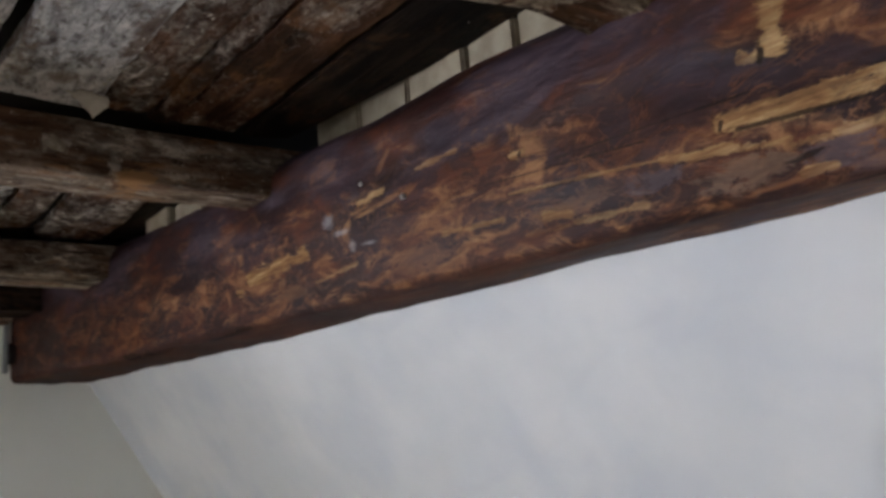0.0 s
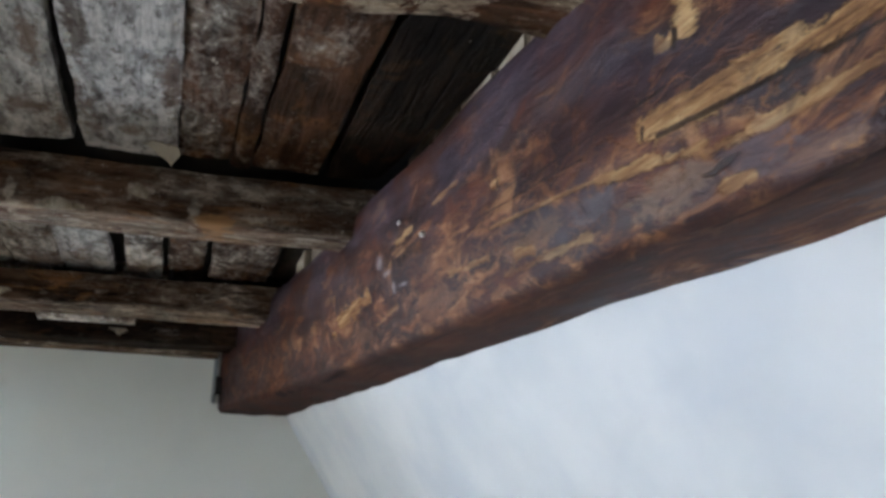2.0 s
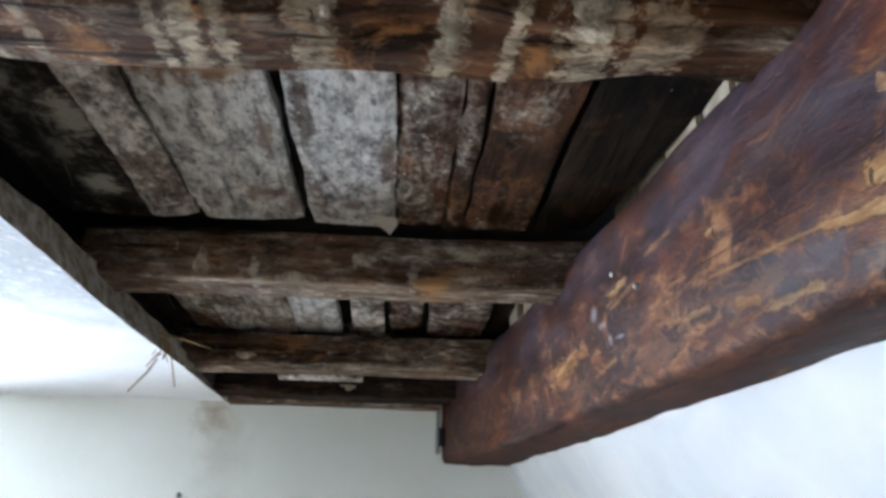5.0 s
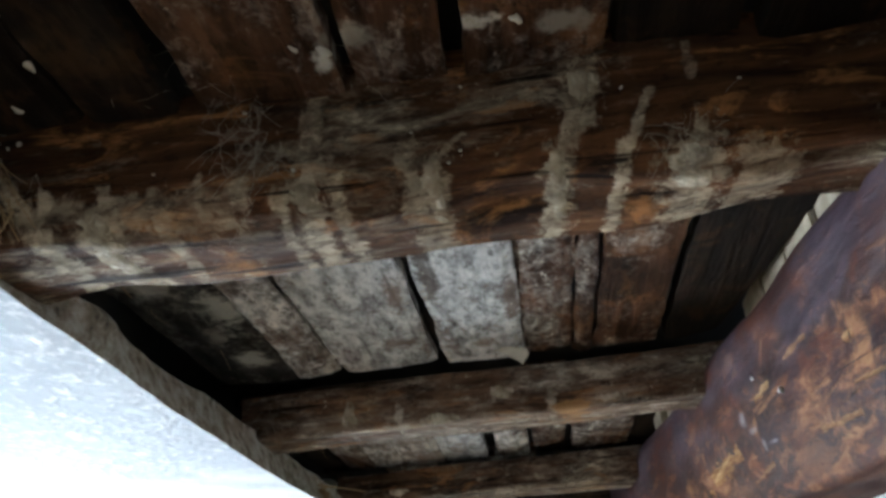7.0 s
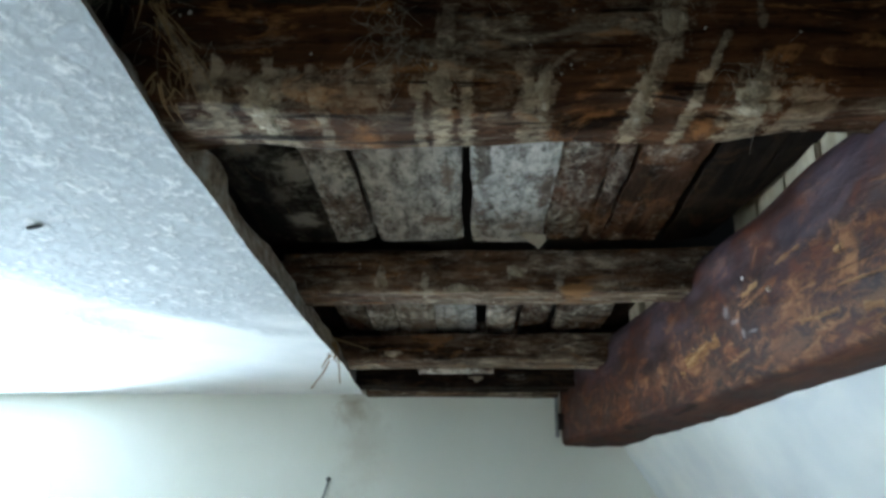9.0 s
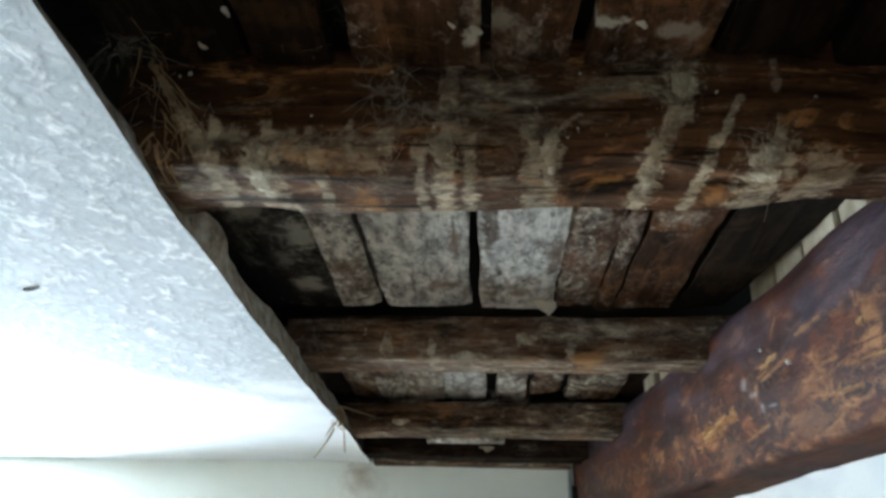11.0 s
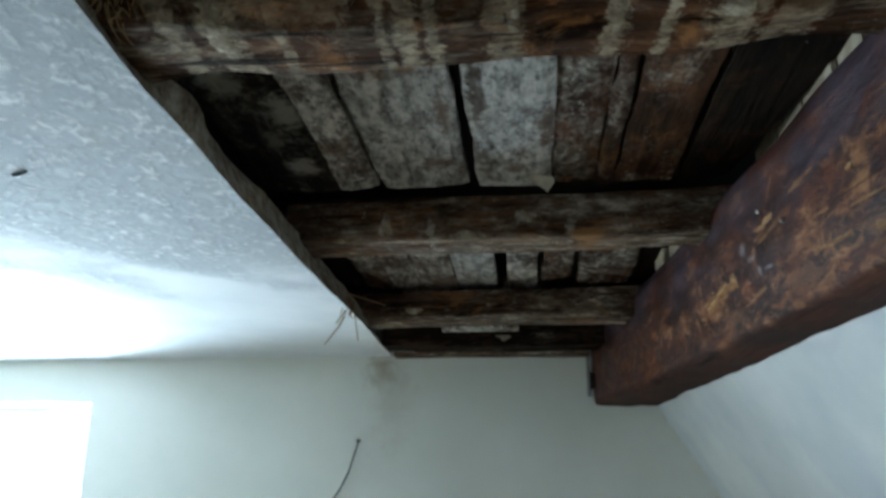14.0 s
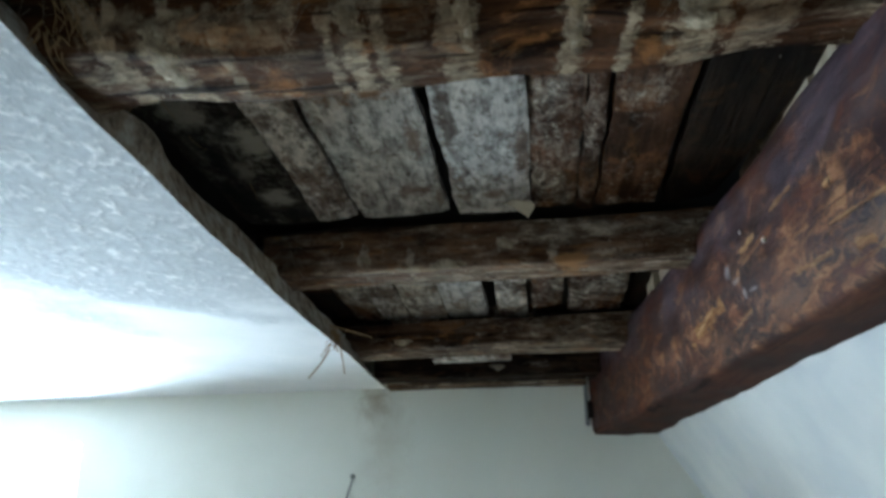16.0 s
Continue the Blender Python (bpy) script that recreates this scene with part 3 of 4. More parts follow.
def log_underside(y):
    return 1.904 + 0.0352 * y


bm = bmesh.new()
box(bm, XW - 0.3, 2.0, YS - 0.3, YN + 0.3, -0.2, 0.0)
tagged(part("floor", bm, FLOOR, smooth=False), "plain pine plank floor of the attic room", "floor", kind="structure")

bm = bmesh.new()
for a in ((XW - 0.3, WX0, 0, 2.5), (WX1, 2.0, 0, 2.5), (WX0, WX1, 0, WZ0), (WX0, WX1, WZ1, 2.5)):
    box(bm, a[0], a[1], YN, YN + 0.32, a[2], a[3])
bmesh.ops.remove_doubles(bm, verts=bm.verts, dist=0.0005)
tagged(part("wall_north", bm, WALL, smooth=False), "limewashed gable wall with a brown damp stain", "wall", kind="structure")
bm = bmesh.new()
box(bm, XW - 0.3, 2.0, YS - 0.3, YS, 0, 2.5)
tagged(part("wall_south", bm, WALL, smooth=False), "plain limewashed gable wall", "wall", kind="structure")
bm = bmesh.new()
for a in ((YS, 0.25, 0, 2.5), (1.55, YN, 0, 2.5), (0.25, 1.55, 0, 0.85), (0.25, 1.55, 1.85, 2.5)):
    box(bm, XW - 0.3, XW, a[0], a[1], a[2], a[3])
bmesh.ops.remove_doubles(bm, verts=bm.verts, dist=0.0005)
tagged(part("wall_west", bm, WALL, smooth=False), "plain limewashed side wall with an opening for the assumed window", "wall", kind="structure")
bm = bmesh.new()
zk = 2.02 - (KNEE - 0.905) / 0.63
box(bm, KNEE, 2.0, YS, YN, 0, zk)
tagged(part("wall_east", bm, WALL, smooth=False), "low limewashed knee wall under the slope", "wall", kind="structure")

# sloping plaster under the rafters, from behind the log down to the knee wall
bm = bmesh.new()
rows = []
for i in range(49):
    row = []
    for j in range(121):
        y = YS + (YN - YS) * j / 120
        z = zk - 0.02 + (log_underside(y) + 0.46 * away(y) + 0.02 - zk + 0.02) * i / 48
        d = wobble((y, z, 0), 2.0, 0.006, 4.0) + wobble((y, z, 0), 7.0, 0.002, 9.0)
        row.append(bm.verts.new((slope_x(z) + 1.29 * away(y) + d * 0.85, y, z + d * 0.5)))
    rows.append(row)
for a, b in zip(rows, rows[1:]):
    for i in range(120):
        bm.faces.new((a[i], a[i + 1], b[i + 1], b[i]))
ret = bmesh.ops.extrude_face_region(bm, geom=bm.faces[:])
bmesh.ops.translate(bm, verts=[v for v in ret["geom"] if isinstance(v, bmesh.types.BMVert)], vec=(0.06, 0, 0.04))
bmesh.ops.recalc_face_normals(bm, faces=bm.faces)
tagged(part("ceiling_slope", bm, SLOPE), "sloping limewashed plaster under the rafters beside the log", "sloping ceiling", kind="structure")


EDGE_Y = (-2.6, 0.9, 1.25, 1.6, 2.0, 2.5, 2.9, 3.3)


def edge_x(y):
    """The broken edge of the plaster ceiling."""
    base = np.interp(y, EDGE_Y, (0.05, 0.043, 0.037, 0.044, 0.050, 0.046, 0.020, 0.0))
    return float(base) + wobble((y, 0, 0), 6, 0.003, 2) + wobble((y, 0, 0), 25, 0.0016, 5)


def ceiling_z(x, y):
    """The plaster sags along its broken edge and runs level into the room."""
    drop = float(np.interp(y, EDGE_Y, (0.0, 0.012, 0.031, 0.047, 0.056, 0.044, 0.022, 0.0)))
    return CZ - drop * max(0.0, min(1.0, 1 + (x - 0.04) / 0.8))


bm = bmesh.new()
lower = []
for j in range(801):
    y = YS + (YN - YS) * j / 800
    ex = edge_x(y)
    xs = [XW, -1.6, -1.1, -0.8, -0.6, -0.45, -0.3, -0.2, -0.1, -0.04, ex - 0.010, ex - 0.002]
    zl = ceiling_z(ex, y)
    top = 2.214 + wobble((y, 3, 0), 9, 0.006, 1)
    piece = 0.026 * math.exp(-((y - 1.38) / 0.07) ** 2)
    row = [(x, y, ceiling_z(x, y) + (wobble((x, y, 0), 2.5, 0.003, 6) if 0 < k < 9 else 0)) for k, x in enumerate(xs)]
    for k in range(1, 6):
        f = k / 5
        lump = wobble((y, f, 0), 11, 0.006, 8) + wobble((y, f * 2, 4), 30, 0.0018, 3)
        row.append((ex - 0.020 * f + piece * f + lump * (0.3 + 0.7 * f), y, zl + (top - zl) * f))
    row.append((XW, y, top))
    lower.append([bm.verts.new(p) for p in row])
for a, b in zip(lower, lower[1:]):
    k = len(a)
    for i in range(k):
        f = bm.faces.new((a[i], b[i], b[(i + 1) % k], a[(i + 1) % k]))
        f.material_index = 1 if i >= 11 else 0
bmesh.ops.recalc_face_normals(bm, faces=bm.faces)
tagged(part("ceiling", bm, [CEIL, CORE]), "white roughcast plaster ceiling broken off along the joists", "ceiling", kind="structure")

# near-black sheet whose colour stands for the shade in the board gaps
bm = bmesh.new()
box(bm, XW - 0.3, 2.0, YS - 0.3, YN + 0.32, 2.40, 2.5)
deck = tagged(part("ceiling_deck", bm, SHADOW_GAP, smooth=False), "old board deck with flaking limewash over the joists, under a sheet coloured as shade", "ceiling", kind="structure")

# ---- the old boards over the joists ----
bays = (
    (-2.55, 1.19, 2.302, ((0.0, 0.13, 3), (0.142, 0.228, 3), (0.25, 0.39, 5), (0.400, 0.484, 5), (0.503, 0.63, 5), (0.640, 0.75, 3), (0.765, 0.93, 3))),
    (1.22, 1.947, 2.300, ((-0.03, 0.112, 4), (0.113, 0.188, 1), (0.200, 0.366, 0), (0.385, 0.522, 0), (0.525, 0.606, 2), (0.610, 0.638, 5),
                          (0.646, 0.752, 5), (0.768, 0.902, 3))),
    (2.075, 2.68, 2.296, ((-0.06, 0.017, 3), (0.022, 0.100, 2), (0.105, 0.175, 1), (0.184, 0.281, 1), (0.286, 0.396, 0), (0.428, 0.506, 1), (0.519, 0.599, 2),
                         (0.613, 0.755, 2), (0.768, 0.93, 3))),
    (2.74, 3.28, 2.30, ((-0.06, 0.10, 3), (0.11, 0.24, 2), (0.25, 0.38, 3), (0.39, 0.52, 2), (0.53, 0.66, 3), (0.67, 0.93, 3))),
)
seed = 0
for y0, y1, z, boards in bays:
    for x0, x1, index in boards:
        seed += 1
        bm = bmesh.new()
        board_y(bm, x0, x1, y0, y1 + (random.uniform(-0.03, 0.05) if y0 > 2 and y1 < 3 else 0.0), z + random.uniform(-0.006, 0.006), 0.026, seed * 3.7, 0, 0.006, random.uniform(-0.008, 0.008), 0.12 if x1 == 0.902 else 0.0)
        part("board", bm, (BOARD_WHITE, BOARD_GREY, BOARD_BROWN, BOARD_SHADED, BOARD_DUSTY, BOARD_RED)[index], deck,
             ("board with flaking limewash", "weathered grey board", "brown old board", "old board with shade put into its dark colour", "dust-covered dark board", "red-brown board with a few lime flecks")[index])

# ---- joists ----
RUNS = {
    1.0: ((0.604, 2.272, 0.015, 0.024), (0.572, 2.196, 0.010, 0.018), (0.352, 2.251, 0.008, 0.008), (0.350, 2.20, 0.013, 0.018),
          (0.152, 2.195, 0.018, 0.014), (0.463, 2.20, 0.010, 0.014), (0.690, 2.192, 0.024, 0.010)),
    2.0: ((0.477, 2.240, 0.024, 0.014), (0.36, 2.205, 0.030, 0.010), (0.21, 2.215, 0.014, 0.012)),
    3.0: ((0.16, 2.215, 0.030, 0.012), (0.52, 2.22, 0.016, 0.012)),
    4.0: ((0.40, 2.215, 0.030, 0.012),),
}


def splash(src, seed, ymax, cx, cz, rx, rz):
    """A thin ragged crust, up to the depth ymax, over the faces of a timber round (cx, cz), seen from the front."""
    def inside(p):
        d = math.hypot((p.x - cx) / rx, (p.z - cz) / rz)
        return d + wobble(p, 60, 0.55, seed) + wobble(p, 140, 0.35, seed) < 0.95 and p.y < ymax
    chosen = [f for f in src.faces if (f.normal.y < -0.2 or f.normal.z < -0.5) and inside(f.calc_center_median())]
    pool, best = {f.index: f for f in chosen}, []
    while pool:
        group = [pool.popitem()[1]]
        for f in group:
            for e in f.edges:
                for g in e.link_faces:
                    if g.index in pool:
                        group.append(pool.pop(g.index))
        best = max(best, group, key=len)
    chosen = best
    picked = set(f.index for f in chosen)
    out, made = bmesh.new(), {}
    for f in chosen:
        row = []
        for v in f.verts:
            if v.index not in made:
                rim = any(g.index not in picked for g in v.link_faces)
                made[v.index] = out.verts.new(v.co + v.normal * (-0.0006 if rim else 0.0018 + wobble(v.co, 90, 0.0009, seed)))
            row.append(made[v.index])
        out.faces.new(row)
    return out


for y0, y1, z0, z1, mat, label, sd in (
        (1.152, 1.268, 2.188, 2.33, JOIST_NEAR, "dark worm-eaten joist splashed with lime mortar drips", 1.0),
        (1.957, 2.055, 2.197, 2.286, JOIST_FAR, "grey-brown joist with an orange knot and lime flecks", 2.0),
        (2.655, 2.79, 2.197, 2.272, JOIST_WALL, "grey-brown weathered joist with a lath nailed under it", 3.0),
        (3.07, 3.20, 2.195, 2.28, JOIST_GAP_DARK, "joist close to the gable wall, coloured dark as the shaded gap there", 4.0)):
    bm = bmesh.new()
    timber_x(bm, 0.0, 0.96, y0, y1, z0, z1, sd * 11.3, rough=0.008 if sd == 1.0 else 0.006, fine=0.005 if sd == 1.0 else 0.009, flare=0.055 if sd == 1.0 else 0.0, worn=0.026 if sd == 1.0 else 0.006)
    bm.normal_update()
    bm.verts.index_update()
    bm.faces.index_update()
    splashed = [splash(bm, k, y1 - 0.03, *a) for k, a in enumerate(RUNS[sd])]
    joist = thing("ceiling_joist", (0.5, (y0 + y1) / 2, z0), label, "joist", "joists over the attic room")
    part("timber", bm, mat, joist)
    for bs in splashed:
        part("mortar_splash", bs, SPLASH, joist, "pale run of dried lime mortar")
    if sd == 3.0:
        bm = bmesh.new()
        timber_x(bm, 0.225, 0.45, 2.80, 2.86, 2.192, 2.206, 60.0, 0.002, 0.003)
        part("lath", bm, BOARD_GREY, joist, "pale torn lath")

bm = bmesh.new()
timber_x(bm, 0.015, 0.685, 3.225, 3.292, 2.188, 2.204, 77.0, 0.011, 0.006, fine=0.007)
tagged(part("wall_lath", bm, JOIST_WALL), "ragged brown remains of lath along the gable wall", "lath")

# ---- the log ----
LX = ((-2.6, 0.95), (0.3, 0.895), (1.1, 0.863), (1.45, 0.85), (1.65, 0.838), (2.0, 0.82), (2.6, 0.775), (3.3, 0.698))


def log_ring(y):
    xl = float(np.interp(y, [p[0] for p in LX], [p[1] for p in LX]))
    zb = log_underside(y)
    far = min(1.0, max(0.0, (y - 2.0) / 1.3))
    back = away(y)
    xr = slope_x(zb) + 0.01 + back
    s = 1 - far
    up = 0.013 * math.exp(-((y - 1.95) / 0.22) ** 2) + 0.011 * math.exp(-((y - 1.42) / 0.22) ** 2)
    pts = [(xr, zb + 0.46 * back), (xl + 0.026 * s, zb + 0.014 * s), (xl + 0.018 * s, zb + 0.05), (xl + 0.004 * s, zb + 0.10), (xl, zb + 0.17),
           (xl - 0.002, zb + 0.25 + up), (xl + 0.026, zb + 0.285 + up), (xl + 0.10, zb + 0.297 + up), (xr + 0.02, zb + 0.285),
           (xr + 0.06, zb + 0.2), (xr + 0.07, zb + 0.06)]
    pts = round_corners(densify(pts, 0.028), 1)
    cx, cz = (xl + xr) / 2 + 0.04, zb + 0.15
    ring = []
    for x, z in pts:
        d = wobble((x * 5, y * 1.6, z * 5), 2.0, 0.006, 3) + wobble((x * 14, y * 4, z * 14), 2.0, 0.0035, 8)
        d += wobble((x * 40, y * 6, z * 40), 2.0, 0.0016, 12)
        r = math.hypot(x - cx, z - cz)
        ring.append((x + (x - cx) / r * d, y, z + (z - cz) / r * d))
    return ring, len(pts)


bm = bmesh.new()
rings = []
step = 0.02
for j in range(int((YN - YS) / step) + 1):
    ring, k = log_ring(YS + j * step)
    rings.append(ring)
count = max(len(r) for r in rings)


def resample(ring, count):
    pts = [Vector(p) for p in ring]
    seg = [(b - a).length for a, b in zip(pts, pts[1:] + pts[:1])]
    total, out, i, acc = sum(seg), [], 0, 0.0
    for q in range(count):
        d = total * q / count
        while acc + seg[i] < d:
            acc += seg[i]
            i += 1
        f = (d - acc) / seg[i]
        out.append(pts[i].lerp(pts[(i + 1) % len(pts)], f))
    return out


loft(bm, [resample(r, 72) for r in rings])
log = thing("log_beam", (0.85, 1.0, 1.94), "thick reddish-brown stained log purlin with pale gouges", "beam")
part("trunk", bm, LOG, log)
for y, z in ((1.608, 2.100), (1.70, 2.145)):
    bm = bmesh.new()
    bmesh.ops.create_uvsphere(bm, u_segments=10, v_segments=6, radius=0.004)
    bmesh.ops.transform(bm, matrix=pose(float(np.interp(y, [p[0] for p in LX], [p[1] for p in LX])) - 0.001, y, z), verts=bm.verts)
    part("nail_head", bm, STEEL, log, "shiny nail head")
# ---- iron strap where the log meets the gable wall ----
bm = bmesh.new()
box(bm, 0.676, 0.690, 3.283, 3.302, 2.05, 2.215)
bmesh.ops.bevel(bm, geom=bm.edges[:], offset=0.003, segments=2, affect="EDGES")
strap = tagged(part("wall_strap", bm, plain("grey_zinc", (0.30, 0.31, 0.31), 0.5, 0.4)), "narrow grey metal strap on the wall beside the log end", "strap")
bm = bmesh.new()
bmesh.ops.create_cone(bm, cap_ends=True, segments=16, radius1=0.019, radius2=0.016, depth=0.02)
bmesh.ops.transform(bm, matrix=pose(0.6935, 3.262, 2.10, 0, 90, 0) @ Matrix.Diagonal((1.6, 0.7, 1, 1)), verts=bm.verts)
part("bolt_head", bm, IRON, log, "black iron bolt end in the log")

# ---- clay blocks between the log and the boards ----
LEAN_BACK = 0.913
for k, (ya, yb, z0, z1) in enumerate(((1.30, 1.424, 2.21, 2.326), (1.432, 1.53, 2.21, 2.332), (1.536, 1.668, 2.215, 2.34), (1.674, 1.806, 2.22, 2.35),
                                      (1.812, 1.945, 2.22, 2.365), (2.24, 2.386, 2.225, 2.325), (2.391, 2.53, 2.23, 2.33))):
    bm = bmesh.new()
    face = LEAN_BACK if ya < 2 else 0.812 - 0.08 * ((ya + yb) / 2 - 2.4)
    box(bm, face, face + 0.06, ya, yb, z0 - 0.012, z1 - 0.012)
    bmesh.ops.bevel(bm, geom=bm.edges[:], offset=0.004, segments=2, affect="EDGES")
    for v in bm.verts:
        v.co.x += wobble(v.co, 12, 0.006, k)
    tagged(part("clay_block", bm, TILE), "cream clay block set on edge above the log", "block", "clay blocks above the log")

bm = bmesh.new()
box(bm, LEAN_BACK + 0.012, LEAN_BACK + 0.05, 1.29, 1.95, 2.20, 2.34)
tagged(part("mortar_bed", bm, GAP, smooth=False), "dark mortar behind the clay blocks", "mortar")

# ---- lath, peeling flake, hook, cable ----
bm = bmesh.new()
for i in range(9):
    for j in range(7):
        u, v = i / 8, j / 6
        curl = 0.014 * (u ** 2) * (0.4 + v)
        bm.verts.new((0.478 + 0.046 * u + 0.006 * math.sin(v * 5), 1.878 + 0.05 * v * (0.35 + 0.65 * u), 2.294 - curl + wobble((u, v, 0), 5, 0.004, 2)))
bm.verts.ensure_lookup_table()
for i in range(8):
    for j in range(6):
        a = i * 7 + j
        bm.faces.new((bm.verts[a], bm.verts[a + 7], bm.verts[a + 8], bm.verts[a + 1]))
ret = bmesh.ops.extrude_face_region(bm, geom=bm.faces[:])
bmesh.ops.translate(bm, verts=[v for v in ret["geom"] if isinstance(v, bmesh.types.BMVert)], vec=(0, 0, 0.0015))
bmesh.ops.recalc_face_normals(bm, faces=bm.faces)
tagged(part("lime_flake", bm, MORTAR), "curled flake of limewash peeling from a board", "flake")

bm = bmesh.new()
tube(bm, [(-0.282, 1.513, 2.173), (-0.275, 1.509, 2.171), (-0.264, 1.504, 2.170), (-0.254, 1.500, 2.172)], 0.0036, 8, 0.5)
tagged(part("ceiling_nail", bm, IRON), "short rusty nail lying in the plaster ceiling", "nail")

bm = bmesh.new()
path = [(-0.113, 3.292, 1.906), (-0.113, 3.288, 1.895), (-0.125, 3.287, 1.855), (-0.142, 3.287, 1.80), (-0.170, 3.287, 1.745), (-0.200, 3.287, 1.70),
        (-0.222, 3.288, 1.62), (-0.225, 3.29, 1.50), (-0.215, 3.29, 1.38)]
tube(bm, path, 0.0032, 8)
cable = thing("loose_cable", (-0.113, 3.29, 1.906), "thin grey cable hanging loose on the gable wall", "cable")
part("cord", bm, WIRE, cable)
bm = bmesh.new()
bmesh.ops.create_uvsphere(bm, u_segments=12, v_segments=8, radius=0.008)
bmesh.ops.transform(bm, matrix=pose(-0.113, 3.294, 1.906), verts=bm.verts)
part("cable_clip", bm, WIRE, cable, "dark cable clip")

# ---- straw, reed ends and cobwebs along the broken plaster ----
rng = random.Random(5)


def wisp(bm, start, way, length, r, bend):
    p, d, pts = Vector(start), Vector(way).normalized(), []
    k = Vector((rng.uniform(-1, 1), rng.uniform(-1, 1), rng.uniform(-1, 0.3))) * bend
    for i in range(6):
        pts.append(tuple(p))
        p = p + d * length / 5
        d = (d + k * 0.2).normalized()
    tube(bm, pts, r, 4, 0.5)


bm = bmesh.new()
for _ in range(34):
    y = rng.uniform(1.0, 1.20) if rng.random() < 0.6 else rng.uniform(1.25, 3.2)
    x = edge_x(y) + rng.uniform(0.0, 0.035)
    wisp(bm, (x, y, CZ + rng.uniform(0.02, 0.07)), (rng.uniform(0.1, 0.7), rng.uniform(-0.2, 0.5), rng.uniform(-1.0, -0.3)),
         rng.uniform(0.012, 0.045), rng.uniform(0.0003, 0.0010), 1.2)
for a, b in (((0.046, 2.38, 2.19), (0.036, 2.33, 2.15)), ((0.046, 2.39, 2.18), (0.04, 2.50, 2.105)), ((0.036, 2.35, 2.135), (0.008, 2.28, 2.055)),
             ((0.04, 2.37, 2.16), (0.022, 2.33, 2.115)), ((0.05, 2.30, 2.18), (0.11, 2.50, 2.195)), ((0.042, 2.36, 2.18), (0.045, 2.40, 2.14))):
    m = tuple((p + q) / 2 + rng.uniform(-0.006, 0.006) for p, q in zip(a, b))
    tube(bm, [a, m, b], 0.0025, 5, 0.6)
for _ in range(16):
    wisp(bm, (rng.gauss(0.046, 0.004), rng.gauss(2.37, 0.014), 2.18), (rng.gauss(0, 0.2), rng.gauss(0, 0.25), -1), rng.uniform(0.02, 0.045), 0.0018, 0.3)
# the bundle of reed that crosses the end of the near joist
for k in range(6):
    a = Vector((0.040 + rng.gauss(0, 0.006), 1.135 + rng.uniform(-0.01, 0.004), 2.285 + rng.gauss(0, 0.010)))
    b = Vector((0.094 + rng.gauss(0, 0.010), 1.141 + rng.uniform(-0.01, 0.004), 2.195 + rng.gauss(0, 0.012)))
    m = (a + b) / 2 + Vector((rng.gauss(0, 0.005), 0, rng.gauss(0, 0.004)))
    tube(bm, [a, m, b], rng.uniform(0.0005, 0.0011), 6, 0.7)
for _ in range(22):
    wisp(bm, (rng.gauss(0.065, 0.012), 1.14, rng.gauss(2.205, 0.018)), (rng.gauss(0.2, 0.4), -0.2, -1), rng.uniform(0.012, 0.035), rng.uniform(0.0006, 0.0016), 0.9)
for _ in range(40):
    x = rng.uniform(0.02, 0.68)
    wisp(bm, (x, 3.285 - rng.uniform(0, 0.05), CZ + 0.004), (rng.uniform(-1, 1), -0.4, rng.uniform(-0.8, 0)), rng.uniform(0.01, 0.035), 0.0014, 0.6)
tagged(part("straw_wisps", bm, STRAW), "dry straw and reed ends sticking from the broken plaster", "straw", kind="stuff")

bm = bmesh.new()
for cx, cy, cz, rad, count in ((0.285, 1.146, 2.30, 0.020, 16), (0.295, 1.146, 2.262, 0.016, 22), (0.315, 1.146, 2.235, 0.014, 10), (0.015, 1.10, 2.292, 0.012, 26),
                               (0.07, 1.14, 2.25, 0.028, 10), (0.10, 1.30, 2.285, 0.04, 6), (0.24, 1.12, 2.325, 0.03, 10), (0.40, 1.12, 2.325, 0.03, 6), (0.68, 1.150, 2.205, 0.016, 14), (0.06, 1.95, 2.235, 0.008, 14)):
    for _ in range(count * 2):
        p, pts = Vector((cx + rng.gauss(0, rad), cy + rng.uniform(-0.006, 0.002), cz + rng.gauss(0, rad))), []
        way = Vector((rng.gauss(0, 0.0045), 0, rng.gauss(-0.003, 0.0045)))
        for _ in range(6):
            pts.append(tuple(p))
            p = p + way + Vector((rng.gauss(0, 0.0012), rng.gauss(0, 0.001), rng.gauss(0, 0.0012)))
        tube(bm, pts, rng.uniform(0.00012, 0.0003), 4, 0.6)
tagged(part("cobwebs", bm, WEB), "dusty grey cobweb threads on the near joist", "cobweb", kind="stuff")

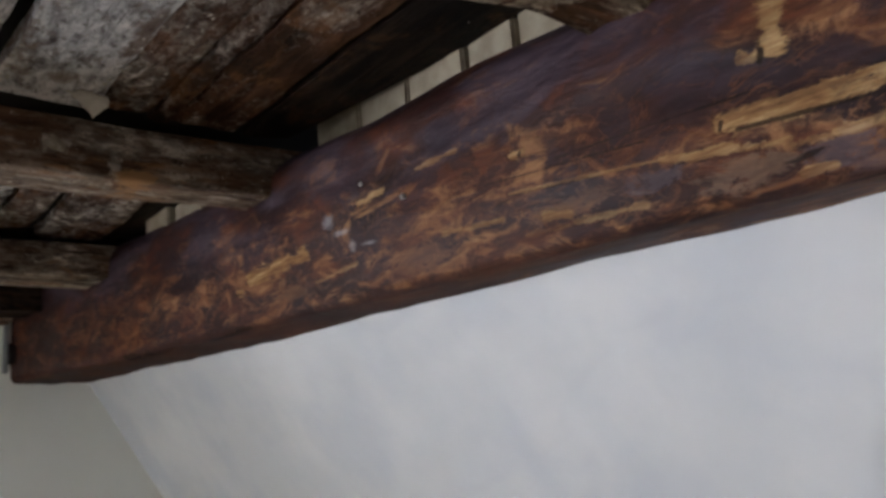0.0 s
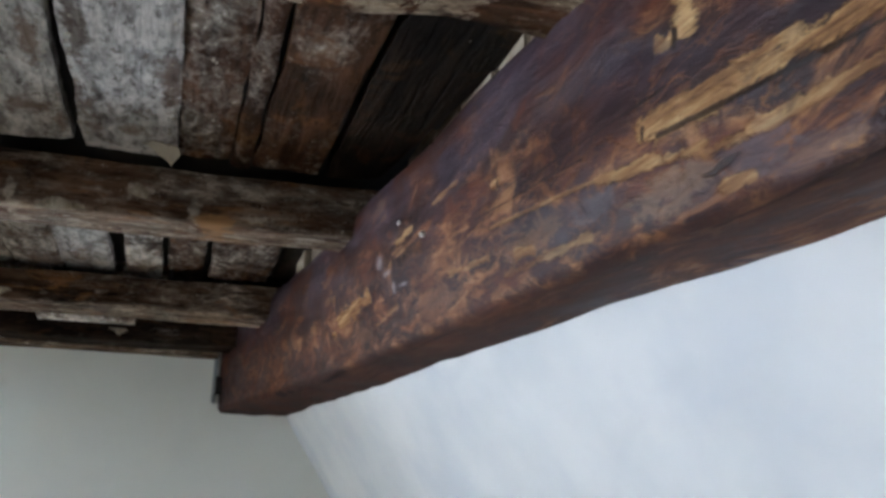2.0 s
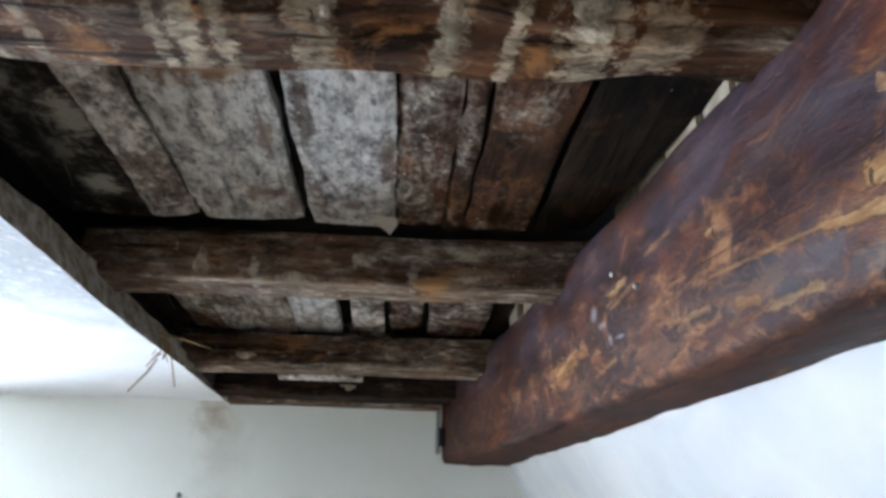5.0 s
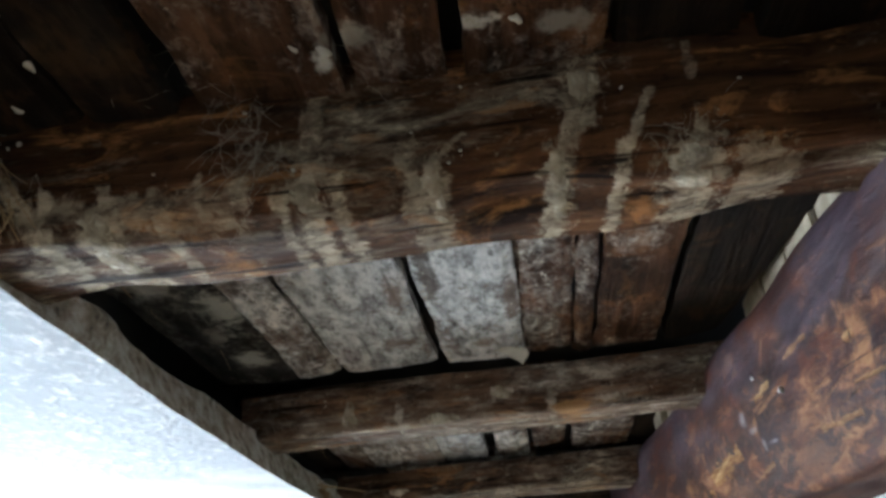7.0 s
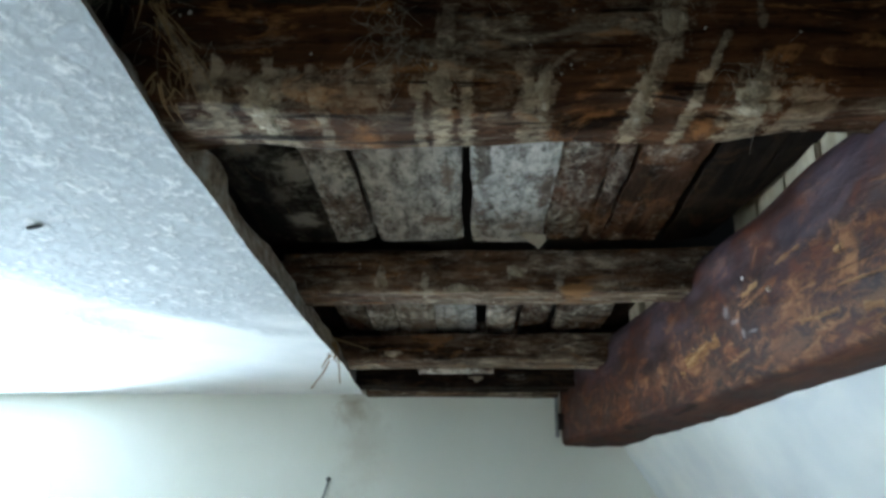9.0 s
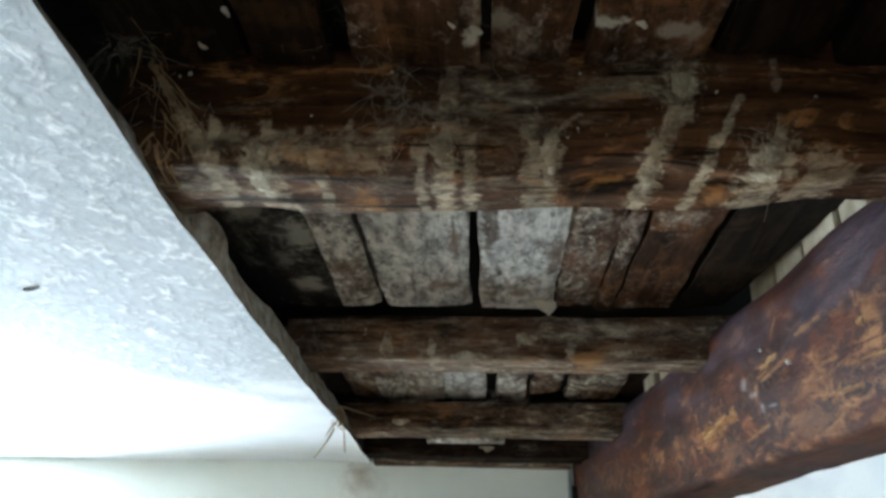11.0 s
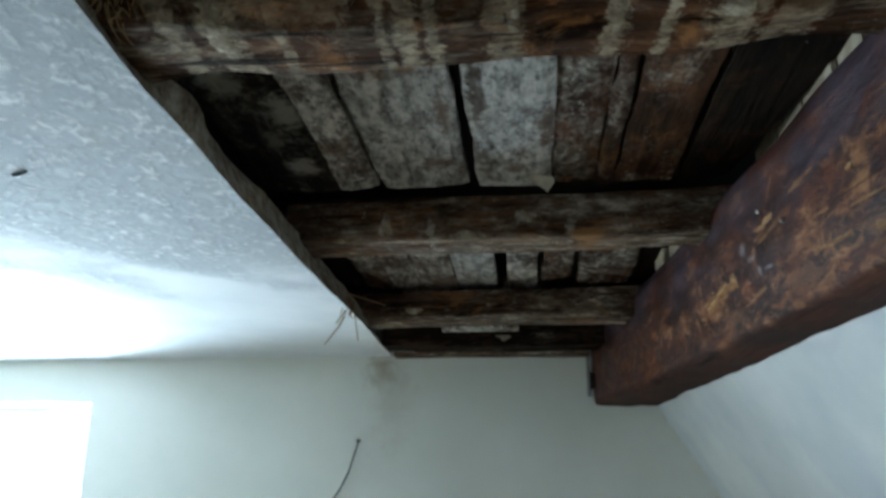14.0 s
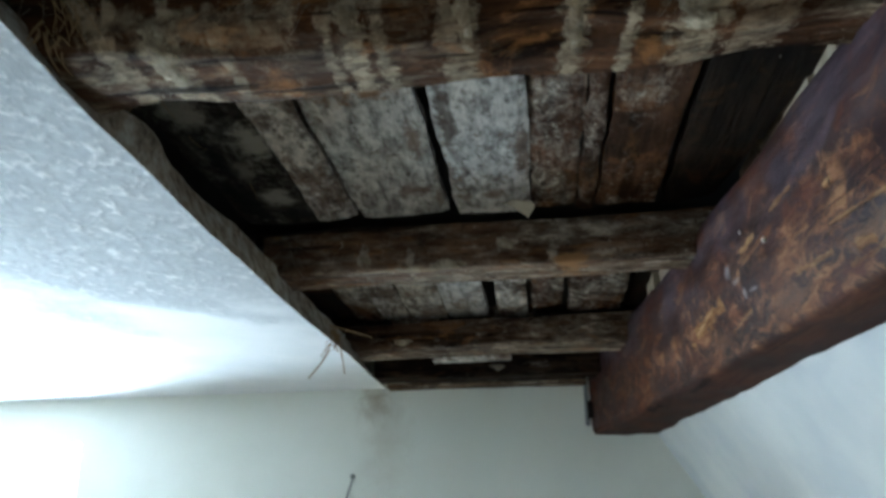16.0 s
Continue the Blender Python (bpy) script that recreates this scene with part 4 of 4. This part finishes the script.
# curled chips of lime along the torn edges of the boards
bm = bmesh.new()
for xa, ya, xb, yb, count in ((0.396, 1.50, 0.392, 1.92, 16), (0.512, 1.50, 0.512, 1.92, 8), (0.360, 1.60, 0.358, 1.92, 5), (0.56, 1.55, 0.58, 1.88, 9), (0.14, 1.58, 0.15, 1.88, 7),
                              (0.24, 2.62, 0.38, 2.66, 8), (0.50, 1.07, 0.53, 1.085, 5), (0.36, 1.09, 0.40, 1.105, 4)):
    for _ in range(count):
        f, r = rng.random(), rng.uniform(0.0020, 0.0055)
        at = Vector((xa + (xb - xa) * f + rng.gauss(0, 0.003), ya + (yb - ya) * f, 2.299 - rng.uniform(0, 0.003)))
        turn, ring = rng.uniform(0, math.tau), []
        for q in range(6):
            g = turn + q * math.tau / 6
            k = r * rng.uniform(0.3, 1.2)
            ring.append(at + Vector((math.cos(g) * k * 0.8, math.sin(g) * k, -abs(math.cos(g - turn)) * r * 0.5)))
        low = [bm.verts.new(p) for p in ring]
        up = [bm.verts.new(p + Vector((0, 0, 0.0009))) for p in ring]
        bm.faces.new(low)
        bm.faces.new(up[::-1])
        for q in range(6):
            bm.faces.new((low[q], up[q], up[(q + 1) % 6], low[(q + 1) % 6]))
bmesh.ops.recalc_face_normals(bm, faces=bm.faces)
tagged(part("lime_chips", bm, MORTAR, smooth=False), "curled chips of old limewash along the torn board edges", "lime chips", kind="stuff")

# crumbs of mortar on the joists and board edges
bm = bmesh.new()
for _ in range(28):
    if rng.random() < 0.5:
        c, r = (rng.uniform(0.05, 0.75), 1.150, rng.uniform(2.195, 2.32)), rng.uniform(0.0008, 0.0032)
    else:
        c, r = (rng.uniform(0.06, 0.85), rng.uniform(0.95, 1.94), 2.293), rng.uniform(0.0008, 0.0028)
    m = pose(*c, rng.uniform(0, 180), rng.uniform(0, 180), 0) @ Matrix.Diagonal((r, r * rng.uniform(0.5, 1), r * rng.uniform(0.5, 1.3), 1))
    bmesh.ops.create_icosphere(bm, subdivisions=1, radius=1, matrix=m)
for c, r in (((0.136, 1.06, 2.30), 0.008), ((0.10, 1.10, 2.29), 0.006), ((0.385, 1.09, 2.297), 0.009), ((0.36, 1.08, 2.297), 0.006), ((0.55, 1.085, 2.299), 0.008)):
    m = pose(*c, 20, 30, 40) @ Matrix.Diagonal((r * 0.75, r * 0.45, r * 0.35, 1))
    made = bmesh.ops.create_icosphere(bm, subdivisions=2, radius=1, matrix=m)
    for v in made["verts"]:
        v.co += Vector((wobble(v.co, 150, 0.004, 1), wobble(v.co, 150, 0.004, 2), wobble(v.co, 150, 0.002, 3)))
tagged(part("mortar_crumbs", bm, MORTAR), "crumbs of pale lime mortar stuck to the old timber", "mortar", kind="stuff")

# ---- windows ----


def window(name, x0, x1, z0, z1, label):
    """A painted two-light casement, its face at y = 0, looking along y."""
    bm = bmesh.new()
    w = 0.05
    for a in ((x0, x0 + w, z0, z1), (x1 - w, x1, z0, z1), (x0 + w, x1 - w, z0, z0 + w), (x0 + w, x1 - w, z1 - 0.025, z1),
              ((x0 + x1) / 2 - 0.03, (x0 + x1) / 2 + 0.03, z0 + w, z1 - 0.025)):
        box(bm, a[0] + 0.001, a[1] - 0.001, 0, 0.06, a[2] + 0.001, a[3] - 0.001)
    frame_ob = tagged(part(name, bm, PAINT, smooth=False), label, "window", kind="structure")
    for a, b in ((x0 + w, (x0 + x1) / 2 - 0.03), ((x0 + x1) / 2 + 0.03, x1 - w)):
        bm = bmesh.new()
        box(bm, a, b, 0.028, 0.032, z0 + w, z1 - 0.025)
        pane = part("pane", bm, GLASS, frame_ob, "clear glass pane", False)
        pane.visible_shadow = False
    bm = bmesh.new()
    box(bm, x0, x1, -0.10, -0.001, z0, z0 + 0.025)
    part("sill", bm, PAINT, frame_ob, "", False)
    return frame_ob


window("window_1", WX0, WX1, WZ0, WZ1, "white-painted casement in the gable wall, blown out by daylight").location = (0, 3.44, 0)
# assumed window out of view, added to go with the side fill
side = window("window_2", 0.25, 1.55, 0.85, 1.85, "white-painted casement assumed in the side wall, out of view")
side.matrix_world = Matrix.Translation((XW - 0.14, 0, 0)) @ Matrix.Rotation(radians(90), 4, "Z")
bm = bmesh.new()
box(bm, -6, 3, 7.0, 7.1, -1, 6)
tagged(part("backdrop", bm, GLOW, smooth=False), "plain bright overcast sky outside the window", "sky", kind="structure")
